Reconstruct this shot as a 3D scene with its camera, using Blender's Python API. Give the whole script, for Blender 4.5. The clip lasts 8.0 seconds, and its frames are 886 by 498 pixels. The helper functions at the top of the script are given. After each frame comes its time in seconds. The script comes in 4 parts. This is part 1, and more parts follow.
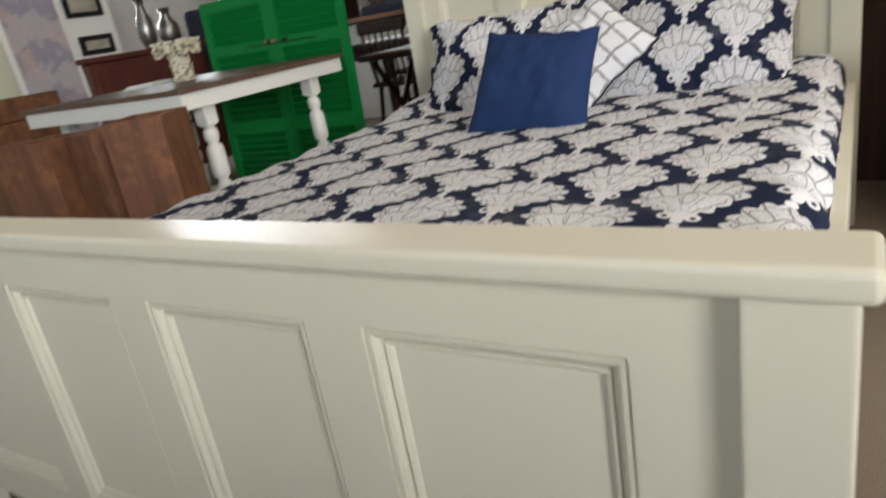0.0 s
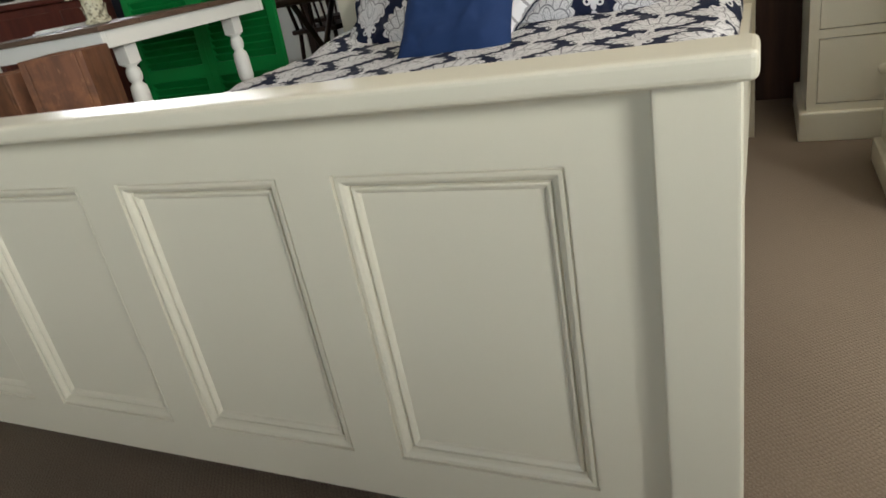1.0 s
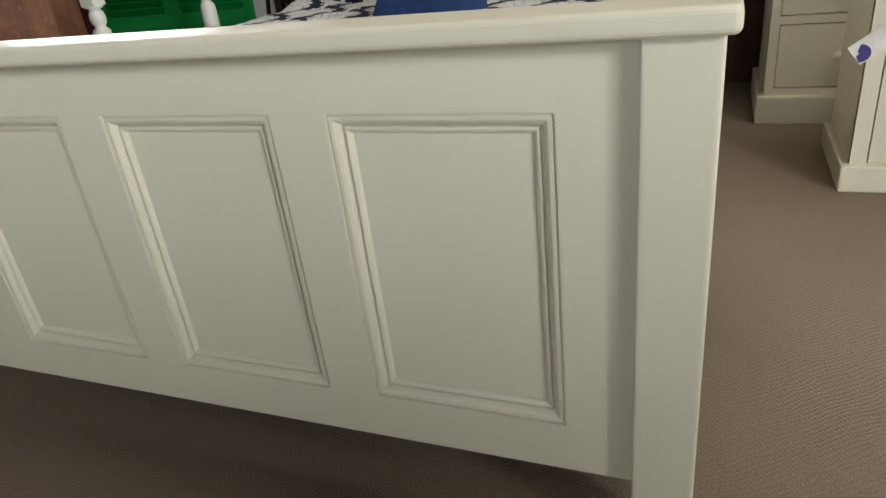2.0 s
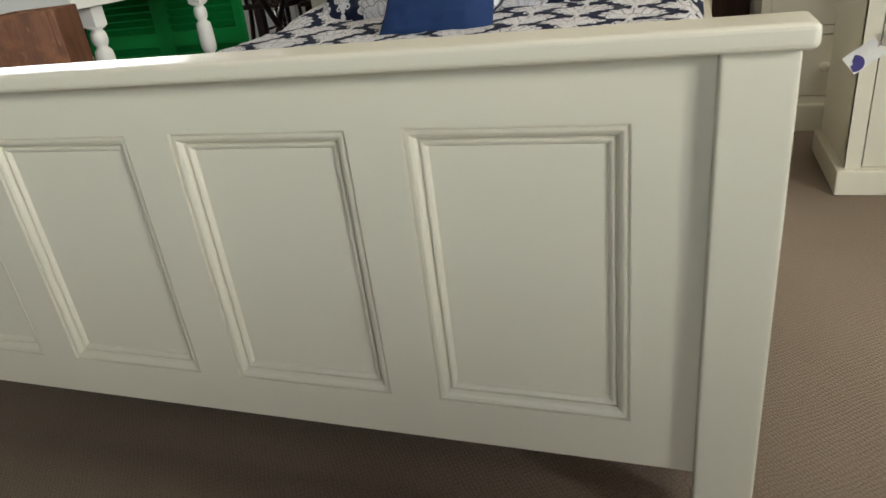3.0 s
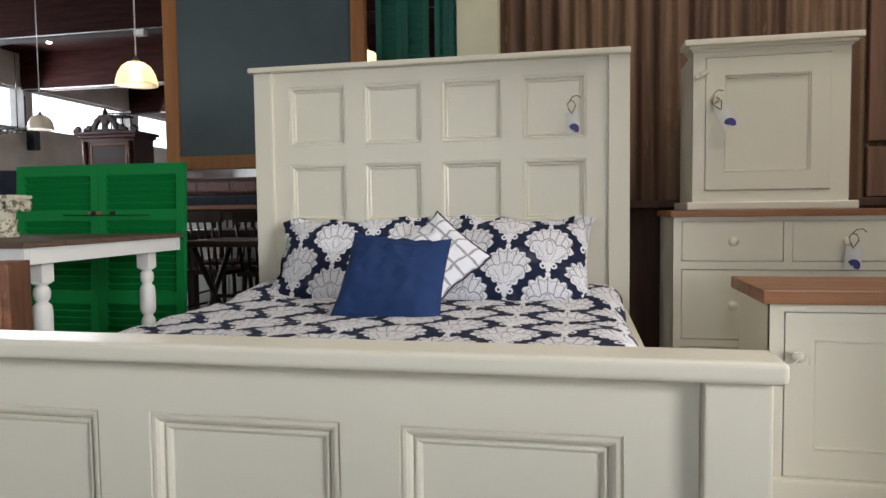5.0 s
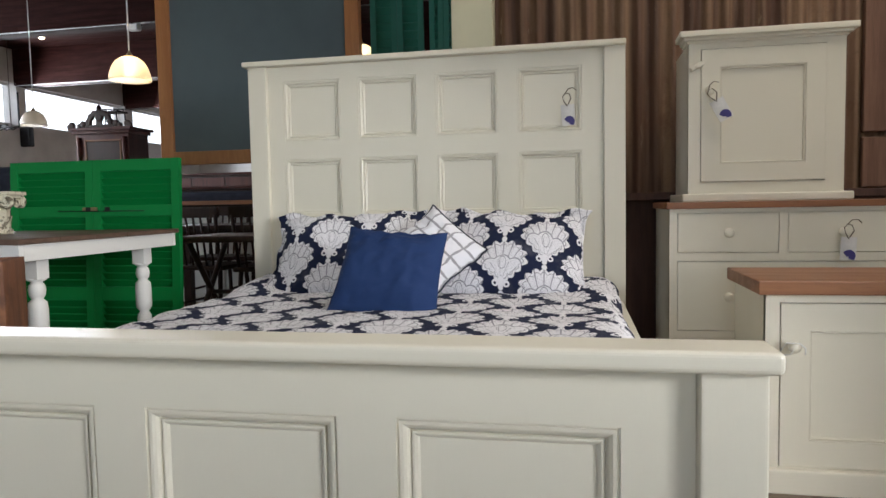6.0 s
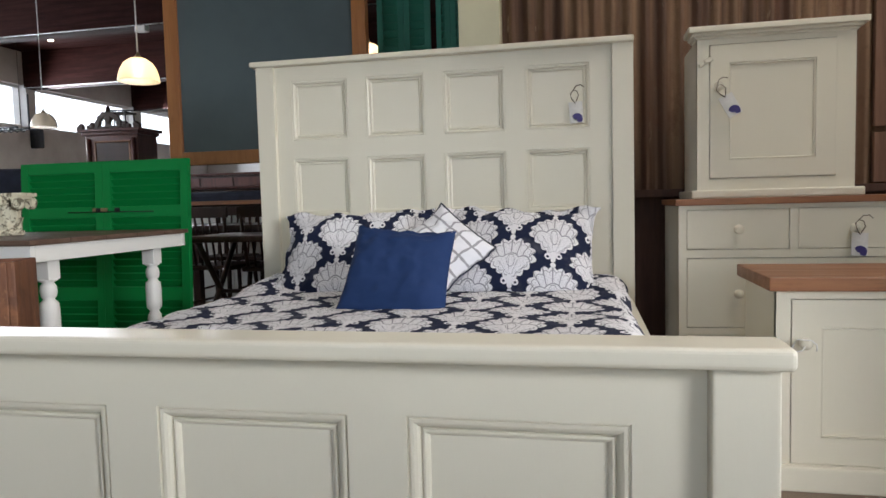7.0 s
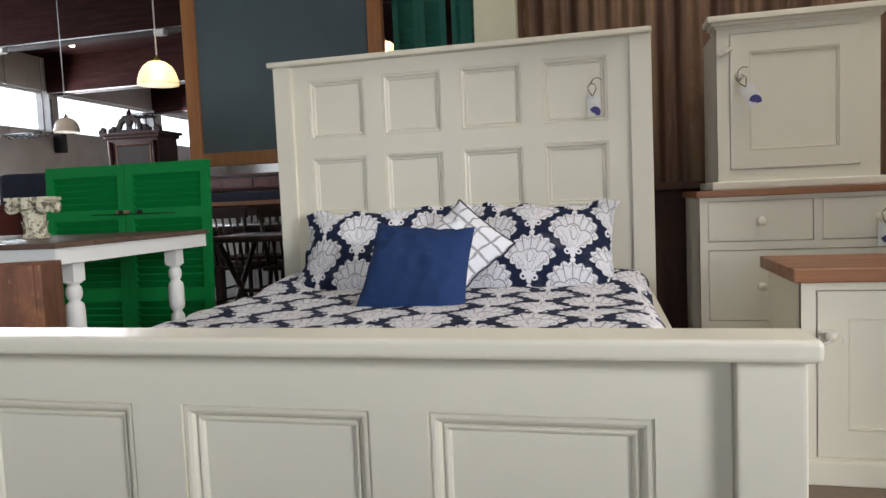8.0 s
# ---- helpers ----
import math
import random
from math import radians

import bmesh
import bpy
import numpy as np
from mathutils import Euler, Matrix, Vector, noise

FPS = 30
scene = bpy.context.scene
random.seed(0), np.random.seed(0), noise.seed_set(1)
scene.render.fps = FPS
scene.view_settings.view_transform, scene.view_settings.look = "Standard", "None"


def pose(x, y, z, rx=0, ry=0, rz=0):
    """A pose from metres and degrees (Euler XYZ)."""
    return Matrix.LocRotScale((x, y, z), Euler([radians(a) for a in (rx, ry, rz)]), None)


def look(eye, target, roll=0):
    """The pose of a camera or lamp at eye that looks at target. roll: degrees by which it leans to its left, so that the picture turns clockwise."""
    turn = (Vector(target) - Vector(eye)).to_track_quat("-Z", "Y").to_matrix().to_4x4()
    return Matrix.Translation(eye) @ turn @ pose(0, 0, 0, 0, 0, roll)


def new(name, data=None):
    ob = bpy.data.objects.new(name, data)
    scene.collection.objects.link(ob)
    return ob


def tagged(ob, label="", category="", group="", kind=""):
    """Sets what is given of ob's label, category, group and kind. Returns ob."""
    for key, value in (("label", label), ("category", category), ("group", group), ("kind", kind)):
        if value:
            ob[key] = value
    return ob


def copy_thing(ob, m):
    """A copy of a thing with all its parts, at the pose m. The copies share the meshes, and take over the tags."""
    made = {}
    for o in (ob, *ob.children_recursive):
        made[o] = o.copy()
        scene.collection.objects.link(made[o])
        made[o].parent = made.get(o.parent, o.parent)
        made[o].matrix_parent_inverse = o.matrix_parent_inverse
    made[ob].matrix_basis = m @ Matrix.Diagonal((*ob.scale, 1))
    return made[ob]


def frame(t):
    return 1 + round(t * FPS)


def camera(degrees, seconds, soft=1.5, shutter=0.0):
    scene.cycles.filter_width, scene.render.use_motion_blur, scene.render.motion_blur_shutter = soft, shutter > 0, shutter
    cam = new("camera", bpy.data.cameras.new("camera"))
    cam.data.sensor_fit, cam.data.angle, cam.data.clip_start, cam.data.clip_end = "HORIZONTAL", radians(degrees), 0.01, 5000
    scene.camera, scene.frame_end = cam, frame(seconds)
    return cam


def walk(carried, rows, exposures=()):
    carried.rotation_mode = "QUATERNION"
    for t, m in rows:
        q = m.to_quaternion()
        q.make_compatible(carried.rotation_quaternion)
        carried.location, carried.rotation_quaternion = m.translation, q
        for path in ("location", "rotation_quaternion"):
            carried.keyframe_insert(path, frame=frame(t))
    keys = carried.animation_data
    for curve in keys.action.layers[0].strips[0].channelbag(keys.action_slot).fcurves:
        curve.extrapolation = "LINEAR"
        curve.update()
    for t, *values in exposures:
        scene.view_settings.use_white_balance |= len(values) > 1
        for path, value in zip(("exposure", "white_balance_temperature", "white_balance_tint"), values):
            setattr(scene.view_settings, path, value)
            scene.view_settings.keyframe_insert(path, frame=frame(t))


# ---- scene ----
cam = camera(66.6, 8.0, shutter=0.5)
PATH = [
    (0, (0.809, -0.463, 0.902), (-0.23, 1.113, 0.241), -10.1),
    (0.2, (0.849, -0.455, 0.883), (-0.243, 1.054, 0.157), -10.8),
    (0.5, (0.858, -0.504, 0.845), (-0.102, 1.038, 0.007), -11.5),
    (1, (0.827, -0.602, 0.829), (-0.019, 1.021, 0.025), -11.1),
    (1.5, (0.813, -0.641, 0.813), (0.086, 0.988, -0.09), -7.4),
    (2.8, (0.749, -0.714, 0.828), (0.05, 0.951, -0.032), -7.0),
    (3, (0.706, -0.736, 0.837), (0.061, 0.948, -0.028), -7.3),
    (3.5, (0.646, -0.771, 0.854), (0.082, 0.982, 0.074), -4.8),
    (3.8, (0.627, -0.785, 0.869), (0.11, 1.08, 0.367), -3.3),
    (4, (0.621, -0.79, 0.871), (0.14, 1.118, 0.512), -3.1),
    (4.2, (0.614, -0.797, 0.883), (0.157, 1.133, 0.626), -2.7),
    (4.5, (0.609, -0.794, 0.883), (0.188, 1.157, 0.75), -1.0),
    (5, (0.608, -0.794, 0.884), (0.213, 1.163, 0.771), -0.7),
    (6.5, (0.609, -0.791, 0.882), (0.222, 1.167, 0.744), -1.2),
    (7, (0.607, -0.792, 0.882), (0.199, 1.161, 0.747), -1.5),
    (7.5, (0.608, -0.792, 0.882), (0.162, 1.153, 0.746), -2.2),
    (8, (0.607, -0.791, 0.88), (0.144, 1.149, 0.738), -2.5),
]
walk(cam, [(t, look(eye, target, roll)) for t, eye, target, roll in PATH], [(0, .36, 6400, 8), (1, .28, 6500, 5), (3.0, .31, 6500, 5), (3.5, .36, 6500, 5), (4.4, .36, 6250, 11), (8, .38, 6100, 11)])

# ---- light ----
world = bpy.data.worlds.new("sky")
scene.world = world
world.use_nodes = True
wn = world.node_tree
sky = wn.nodes.new("ShaderNodeTexSky")
sky.sky_type, sky.sun_disc = "NISHITA", False
sky.sun_elevation, sky.sun_rotation = radians(46), radians(20)
wn.nodes["Background"].inputs[1].default_value = 0.12
wn.links.new(sky.outputs[0], wn.nodes["Background"].inputs[0])


def lamp(name, kind, energy, color, m, **kw):
    d = bpy.data.lights.new(name, kind)
    d.energy, d.color = energy, color
    for k, v in kw.items():
        if k == "size":
            d.shape, d.size, d.size_y = "RECTANGLE", v[0], v[1]
        elif k == "angle":
            d.angle = v
        elif k == "radius":
            d.shadow_soft_size = v
    o = new(name, d)
    o.matrix_world = m
    return o


lamp("sun", "SUN", 2.5, (1, .95, .87), look((3, 8, 9), (0, 0, 0)), angle=radians(.5))
# daylight in the openings of the shop front, the east wall and the high west windows
lamp("daylight_east", "AREA", 350, (1, .99, .975), look((5.1, -3.1, 2.0), (.3, .0, .9)), size=(1.5, 1.7))
lamp("daylight_front", "AREA", 46, (.91, .965, 1), look((-.2, -6.5, 2.3), (0, 0, .9)), size=(5.0, 2.0))
# warm overhead fill, added in a ceiling gap; no skylight is known there
lamp("daylight_roof", "AREA", 60, (1, .87, .69), look((2.0, .9, 3.95), (2.0, .91, 0)), size=(2.0, 2.2))
lamp("daylight_west", "AREA", 650, (.95, .98, 1), look((-9.45, 7.0, 2.88), (0, 6, .5)), size=(16, .7))


# ---- materials ----
class X:
    """A socket of a node tree that takes part in sums."""
    nt = None

    def __init__(self, s):
        self.s = s

    @staticmethod
    def op(kind, *a):
        n = X.nt.nodes.new("ShaderNodeMath")
        n.operation = kind
        for i, v in enumerate(a):
            if isinstance(v, X):
                X.nt.links.new(v.s, n.inputs[i])
            else:
                n.inputs[i].default_value = v
        return X(n.outputs[0])

    def __add__(self, o): return X.op("ADD", self, o)
    def __radd__(self, o): return X.op("ADD", o, self)
    def __sub__(self, o): return X.op("SUBTRACT", self, o)
    def __rsub__(self, o): return X.op("SUBTRACT", o, self)
    def __mul__(self, o): return X.op("MULTIPLY", self, o)
    def __rmul__(self, o): return X.op("MULTIPLY", o, self)
    def __truediv__(self, o): return X.op("DIVIDE", self, o)


def step(a, lo, hi):
    """0 below lo, 1 above hi, soft between."""
    n = X.nt.nodes.new("ShaderNodeMapRange")
    n.interpolation_type = "SMOOTHSTEP"
    X.nt.links.new(a.s, n.inputs[0])
    n.inputs[1].default_value, n.inputs[2].default_value = lo, hi
    return X(n.outputs[0])


def coords(kind="Object"):
    return X(X.nt.nodes.new("ShaderNodeTexCoord").outputs[kind])


def xyz(v):
    n = X.nt.nodes.new("ShaderNodeSeparateXYZ")
    X.nt.links.new(v.s, n.inputs[0])
    return [X(o) for o in n.outputs]


def vec(x, y, z):
    n = X.nt.nodes.new("ShaderNodeCombineXYZ")
    for i, v in enumerate((x, y, z)):
        if isinstance(v, X):
            X.nt.links.new(v.s, n.inputs[i])
        else:
            n.inputs[i].default_value = v
    return X(n.outputs[0])


def grain(v, scale, detail=4, rough=.6, stretch=(1, 1, 1)):
    m = X.nt.nodes.new("ShaderNodeMapping")
    m.inputs["Scale"].default_value = stretch
    X.nt.links.new(v.s, m.inputs[0])
    n = X.nt.nodes.new("ShaderNodeTexNoise")
    n.inputs["Scale"].default_value, n.inputs["Detail"].default_value, n.inputs["Roughness"].default_value = scale, detail, rough
    X.nt.links.new(m.outputs[0], n.inputs["Vector"])
    return X(n.outputs[0])


def blend(f, a, b):
    n = X.nt.nodes.new("ShaderNodeMix")
    n.data_type = "RGBA"
    if isinstance(f, X):
        X.nt.links.new(f.s, n.inputs[0])
    else:
        n.inputs[0].default_value = f
    for i, v in ((6, a), (7, b)):
        if isinstance(v, X):
            X.nt.links.new(v.s, n.inputs[i])
        else:
            n.inputs[i].default_value = (*v, 1)
    return X(n.outputs[2])


def material(name, make, rough=.5, metal=0.0, spec=.5):
    """make() returns colour, height (or None) and roughness (or None)."""
    mat = bpy.data.materials.new(name)
    mat.use_nodes = True
    X.nt = mat.node_tree
    b = X.nt.nodes["Principled BSDF"]
    b.inputs["Roughness"].default_value, b.inputs["Metallic"].default_value = rough, metal
    b.inputs["Specular IOR Level"].default_value = spec
    col, high, r = make()
    if isinstance(col, X):
        X.nt.links.new(col.s, b.inputs["Base Color"])
    else:
        b.inputs["Base Color"].default_value = (*col, 1)
    if high is not None:
        bump = X.nt.nodes.new("ShaderNodeBump")
        bump.inputs["Strength"].default_value, bump.inputs["Distance"].default_value = 1.0, 1.0
        X.nt.links.new(high.s, bump.inputs["Height"])
        X.nt.links.new(bump.outputs[0], b.inputs["Normal"])
    if r is not None:
        X.nt.links.new(r.s, b.inputs["Roughness"])
    return mat


def paint(name, col, wear=(.45, .4, .3), amount=.25, rough=.42, brush=.00025, spec=.5):
    def make():
        p = coords()
        big, fine = grain(p, 2.2, 3), grain(p, 60, 3, .6, (1, 1, .12))
        c = blend(step(big, .15, .95) * .3, col, tuple(v * .86 for v in col))
        c = blend(step(grain(p, 95, 4, .7), .62, .74) * amount, c, wear)
        return c, fine * brush, rough + (fine - .5) * .1
    return material(name, make, rough, spec=spec)


def wood(name, a, b, rough=.45, along=0, scale=1.0, bump=.0004, spec=.5):
    def make():
        p = coords()
        st = [9.0, 9.0, 9.0]
        st[along] = .7
        info = X(X.nt.nodes.new("ShaderNodeObjectInfo").outputs["Random"])
        x, y, z = xyz(p)
        q = vec(x + info * 7, y + info * 3, z)
        g = grain(q, 2.2 * scale, 6, .65, st)
        f = grain(q, 14 * scale, 4, .7, st)
        stain = grain(q, 3, 3)
        c = blend(step(g, .3, .7), a, b)
        c = blend(step(f, .5, .75) * .45, c, tuple(v * .45 for v in a))
        c = blend(step(stain, .5, .8) * .3, c, tuple(v * .6 for v in b))
        return c, f * bump, rough + (g - .5) * .3
    return material(name, make, rough, spec=spec)


def plain(name, col, rough=.5, metal=0.0, vary=.18, scale=12, bump=.0003):
    def make():
        p = coords()
        n, f = grain(p, scale, 5, .6), grain(p, scale * 9, 3)
        c = blend(step(n, .35, .7), col, tuple(v * (1 - vary * 1.5) for v in col))
        return c, f * bump, rough + (n - .5) * .2
    return material(name, make, rough, metal)


NAVY, THREAD = (.012, .017, .044), (.77, .76, .78)


def damask(name, cw, ch, ground=NAVY, figure=THREAD):
    """Half-drop palmettes in pale thread on a dark ground; UV is in metres."""
    def make():
        uv = coords("UV")
        u, v, _ = xyz(uv)
        wob = grain(uv, 45, 2) - .5
        total = None

        def scallop(a, n):
            return X.op("ABSOLUTE", X.op("COSINE", a * (n / 2)))

        def spot(au, v, cx, cy, r):
            d = X.op("SQRT", (au - cx) * (au - cx) + (v - cy) * (v - cy))
            return step(r - d, -.004, .008)

        def line(a, w):
            return step(X.op("ABSOLUTE", a), w * .4, w * 1.3)
        for du, dv in ((0, 0), (.5, .5)):
            a = u / cw + du
            b = v / ch + dv
            pu = (a - X.op("ROUND", a)) * (cw / ch)
            pv = b - X.op("ROUND", b)
            au = X.op("ABSOLUTE", pu)
            up = pv - .03
            th = X.op("ARCTAN2", pu, up)
            low = step(0 - up, .0, .36)
            wide = .462 * (1 - .36 * low)
            q = X.op("SQRT", au * au / (wide * wide) + up * up * (1 / (.40 * .40)))
            edge = .85 + .15 * scallop(th, 15) + wob * .08
            body = step(edge - q, -.01, .03)
            fan = X.op("ARCTAN2", pu, pv + .34)
            reach = X.op("SQRT", au * au + (pv + .34) * (pv + .34))
            rays = line(X.op("SINE", fan * 13), .24)
            arc = .40 + .07 * scallop(fan, 9)
            veins = X.op("MAXIMUM", rays, 1 - step(reach - arc, 0, .03))
            petals = X.op("MAXIMUM", line(X.op("SINE", fan * 6.5 + .785), .13), step(reach, .33, .38))
            heart = line(X.op("SQRT", au * au * 3.2 + (pv + .02) * (pv + .02)) - .12, .009)
            rims = X.op("MINIMUM", line(reach - arc, .013), line(q - edge * .82, .02))
            filigree = .55 + .45 * line(X.op("SINE", au * 46 + X.op("SINE", pv * 36 + au * 14) * 2.4), .30)
            lines = filigree * X.op("MINIMUM", X.op("MINIMUM", veins, petals), X.op("MINIMUM", rims, heart))
            neck = step(.05 - au, 0, .012) * step(0 - pv, .24, .28) * step(pv + .46, 0, .02)
            feet = X.op("MAXIMUM", spot(au, pv, .095, -.375, .062), spot(au, pv, .0, -.455, .045))
            curl = 1 - spot(au, pv, .10, -.38, .026)
            bud = spot(au, pv, .0, .452, .05)
            tail = X.op("MAXIMUM", X.op("MAXIMUM", neck, feet * curl), bud)
            here = X.op("MAXIMUM", body * (.36 + .64 * lines), tail)
            total = here if total is None else X.op("MAXIMUM", total, here)
        weave = X.op("SINE", u * 4200) * X.op("SINE", v * 4200)
        c = blend(total, ground, figure)
        c = blend(step(grain(uv, 9, 4), .5, .8) * .12, c, tuple(x * .8 for x in figure))
        return c, weave * .0001 + total * .0004 + grain(uv, 14, 4) * .004, None
    return material(name, make, .85, spec=.2)


def check(name, base, line, pitch, width):
    def make():
        uv = coords("UV")
        u, v, _ = xyz(uv)
        wob = (grain(uv, 40, 2) - .5) * .01
        m = None
        for a in (u, v):
            d = X.op("ABSOLUTE", X.op("FRACT", (a + wob) / pitch + 50.0) - .5) * pitch
            k = step(width - d, 0, .002)
            m = k if m is None else X.op("MAXIMUM", m, k)
        c = blend(m * (.55 + .4 * grain(uv, 160, 2)), base, line)
        return c, grain(uv, 18, 4) * .004, None
    return material(name, make, .85, spec=.2)


def cloth(name, col):
    def make():
        uv = coords("UV")
        u, v, _ = xyz(uv)
        weave = X.op("SINE", u * 3600) * X.op("SINE", v * 3600)
        c = blend(step(grain(uv, 5, 4), .3, .75) * .2, col, tuple(x * .8 for x in col))
        c = blend(step(grain(uv, 420, 2), .45, .7) * .3, c, tuple(x * 1.4 for x in col))
        return c, weave * .00012 + grain(uv, 6, 2) * .0025, None
    return material(name, make, .8, spec=.25)


def make_carpet():
    p = coords()
    x, y, z = xyz(p)
    wob = grain(p, 9, 2)
    rib = X.op("SINE", (x * .8 + y * .6 + (wob - .5) * .02) * 900) * .5 + .5
    loop = X.op("SINE", (y * .8 - x * .6 + (wob - .5) * .03) * 700) * .5 + .5
    tuft = grain(p, 330, 3, .7)
    big = grain(p, 1.3, 4)
    c = blend(step(tuft, .25, .75), (.145, .112, .085), (.275, .22, .168))
    c = blend(rib * loop * .35, c, (.34, .28, .22))
    c = blend(step(big, .4, .75) * .35, c, (.155, .12, .092))
    return c, rib * loop * .0013 + tuft * .0014, None


def make_rust():
    p = coords()
    x, y, z = xyz(p)
    st = grain(p, 6, 4, .6, (1.3, 1, .07))
    bl = grain(p, 3, 6, .7)
    fine = grain(p, 60, 4, .7)
    wide = grain(p, 1.9, 3, .5, (2.2, 1, .05))
    sheet = grain(p, 9, 1, .5, (1.4, 0, 0))
    c = blend(step(st, .36, .66), (.075, .036, .022), (.27, .165, .095))
    c = blend(step(sheet, .5, .6) * .5, c, (.105, .048, .03))
    c = blend(step(wide, .52, .66) * .55, c, (.05, .026, .018))
    c = blend(step(bl, .52, .7) * .55, c, (.13, .055, .03))
    c = blend(step(grain(p, 22, 4, .7, (1, 1, .25)), .62, .72) * .5, c, (.36, .27, .18))
    c = blend(step(fine, .5, .8) * .35, c, (.05, .028, .02))
    return c, fine * .0012 + st * .002, .72 + (bl - .5) * .3


CREAM = paint("cream_paint", (.73, .69, .565), amount=.04, rough=.31)
WHITE = paint("old_white_paint", (.75, .74, .70), (.3, .24, .18), .35, .5)
GREEN = paint("green_paint", (.007, .205, .045), (.012, .07, .02), .3, .55, spec=.2)
TEAL = paint("teal_paint", (.07, .30, .22), (.1, .08, .06), .6, .6)
OAK = wood("oiled_pine", (.30, .13, .055), (.21, .082, .034), .4, 0)
TABLETOP = wood("dark_tabletop", (.13, .08, .055), (.085, .05, .035), .5, 0)
ORANGE = wood("varnished_pine", (.40, .17, .055), (.30, .115, .035), .35, 2)


def make_crate():
    p = coords()
    g = grain(p, 2.4, 6, .65, (9, 9, .8))
    blot, scuff = grain(p, 6, 5, .7), grain(p, 26, 5, .75, (1, 1, .4))
    c = blend(step(g, .3, .7), (.2, .082, .04), (.105, .042, .021))
    c = blend(step(blot, .48, .68) * .7, c, (.30, .125, .05))
    c = blend(step(scuff, .58, .7) * .5, c, (.38, .19, .09))
    c = blend(step(grain(p, 9, 4), .55, .7) * .6, c, (.085, .036, .02))
    return c, scuff * .002 + g * .001, None


CRATEWOOD = material("crate_wood", make_crate, .6)
DARKWOOD = wood("dark_mahogany", (.05, .022, .015), (.028, .012, .009), .45, 2, spec=.35)
REDWOOD = wood("red_mahogany", (.12, .03, .02), (.07, .018, .013), .45, 2)
BEAM = wood("ceiling_timber", (.036, .011, .009), (.02, .006, .005), .75, 0, spec=.08)
PANELWOOD = wood("worn_brown_board", (.19, .10, .06), (.12, .058, .036), .7, 2, 1.0, .001)
BROWNWALL = wood("dark_wall_boards", (.085, .038, .025), (.05, .022, .015), .75, 2, 1.0, .001)
DAMASK = damask("navy_damask", .315, .213)
CHECK = check("white_check", (.76, .76, .79), (.2, .19, .21), .06, .0055)
BLUE = cloth("blue_cotton", (.014, .035, .112))
SHEET = cloth("mattress_ticking", (.7, .7, .7))
CARPET = material("loop_carpet", make_carpet, .95, spec=.1)
RUST = material("rusty_iron", make_rust, .8)
SLATE = plain("grey_blue_board", (.085, .115, .13), .35, 0, .12, 1.5)
WALLPAINT = plain("pale_wall_paint", (.72, .70, .68), .7, 0, .1, 2)
CREAMWALL = plain("cream_wall_paint", (.70, .68, .50), .6, 0, .08, 2)
CARD = plain("tag_card", (.8, .79, .76), .6)
INK = plain("tag_ink", (.05, .04, .2), .5)
STRING = plain("jute_string", (.17, .14, .10), .9)
IRON = plain("dark_iron", (.03, .03, .032), .5, .7)
STEEL = plain("dull_brass", (.35, .28, .16), .4, .9)
SILVER = plain("tarnished_silver", (.3, .29, .28), .3, .9)


def make_plaster():
    p = coords()
    n, f = grain(p, 38, 5, .7), grain(p, 120, 4, .7)
    c = blend(step(grain(p, 12, 3), .4, .7) * .5, (.66, .62, .47), (.52, .46, .32))
    c = blend(step(n, .50, .58) * .85, c, (.10, .075, .045))
    return c, f * .002 - step(n, .56, .66) * .002, None


PLASTER = material("crackled_plaster", make_plaster, .75)
NAVYCLOTH = plain("navy_upholstery", (.012, .016, .035), .8)
GLASSY = bpy.data.materials.new("ribbed_glass")


# ---- mesh helpers ----
def box(bm, x0, y0, z0, x1, y1, z1, bevel=0.0, seg=2, m=None):
    r = bmesh.ops.create_cube(bm, size=1.0)
    vs = r["verts"]
    bmesh.ops.scale(bm, vec=(x1 - x0, y1 - y0, z1 - z0), verts=vs)
    bmesh.ops.translate(bm, vec=((x0 + x1) / 2, (y0 + y1) / 2, (z0 + z1) / 2), verts=vs)
    if m is not None:
        bmesh.ops.transform(bm, matrix=m, verts=vs)
    if bevel > 0:
        es = list({e for v in vs for e in v.link_edges})
        bmesh.ops.bevel(bm, geom=es, offset=bevel, segments=seg, affect="EDGES", profile=.6)
    return bm


def slab(*a, bevel=.003, seg=2):
    return box(bmesh.new(), *a, bevel=bevel, seg=seg)


def lathe(profile, n=20, m=None, bm=None):
    """Turned round z: rows of radius, height."""
    bm = bm or bmesh.new()
    rings = []
    for r, z in profile:
        ring = []
        for i in range(n):
            a = 2 * math.pi * i / n
            co = Vector((r * math.cos(a), r * math.sin(a), z))
            ring.append(bm.verts.new(m @ co if m else co))
        rings.append(ring)
    for a, b in zip(rings, rings[1:]):
        for i in range(n):
            j = (i + 1) % n
            f = bm.faces.new((a[i], a[j], b[j], b[i]))
            f.smooth = True
    bm.faces.new(list(reversed(rings[0])))
    bm.faces.new(rings[-1])
    return bm


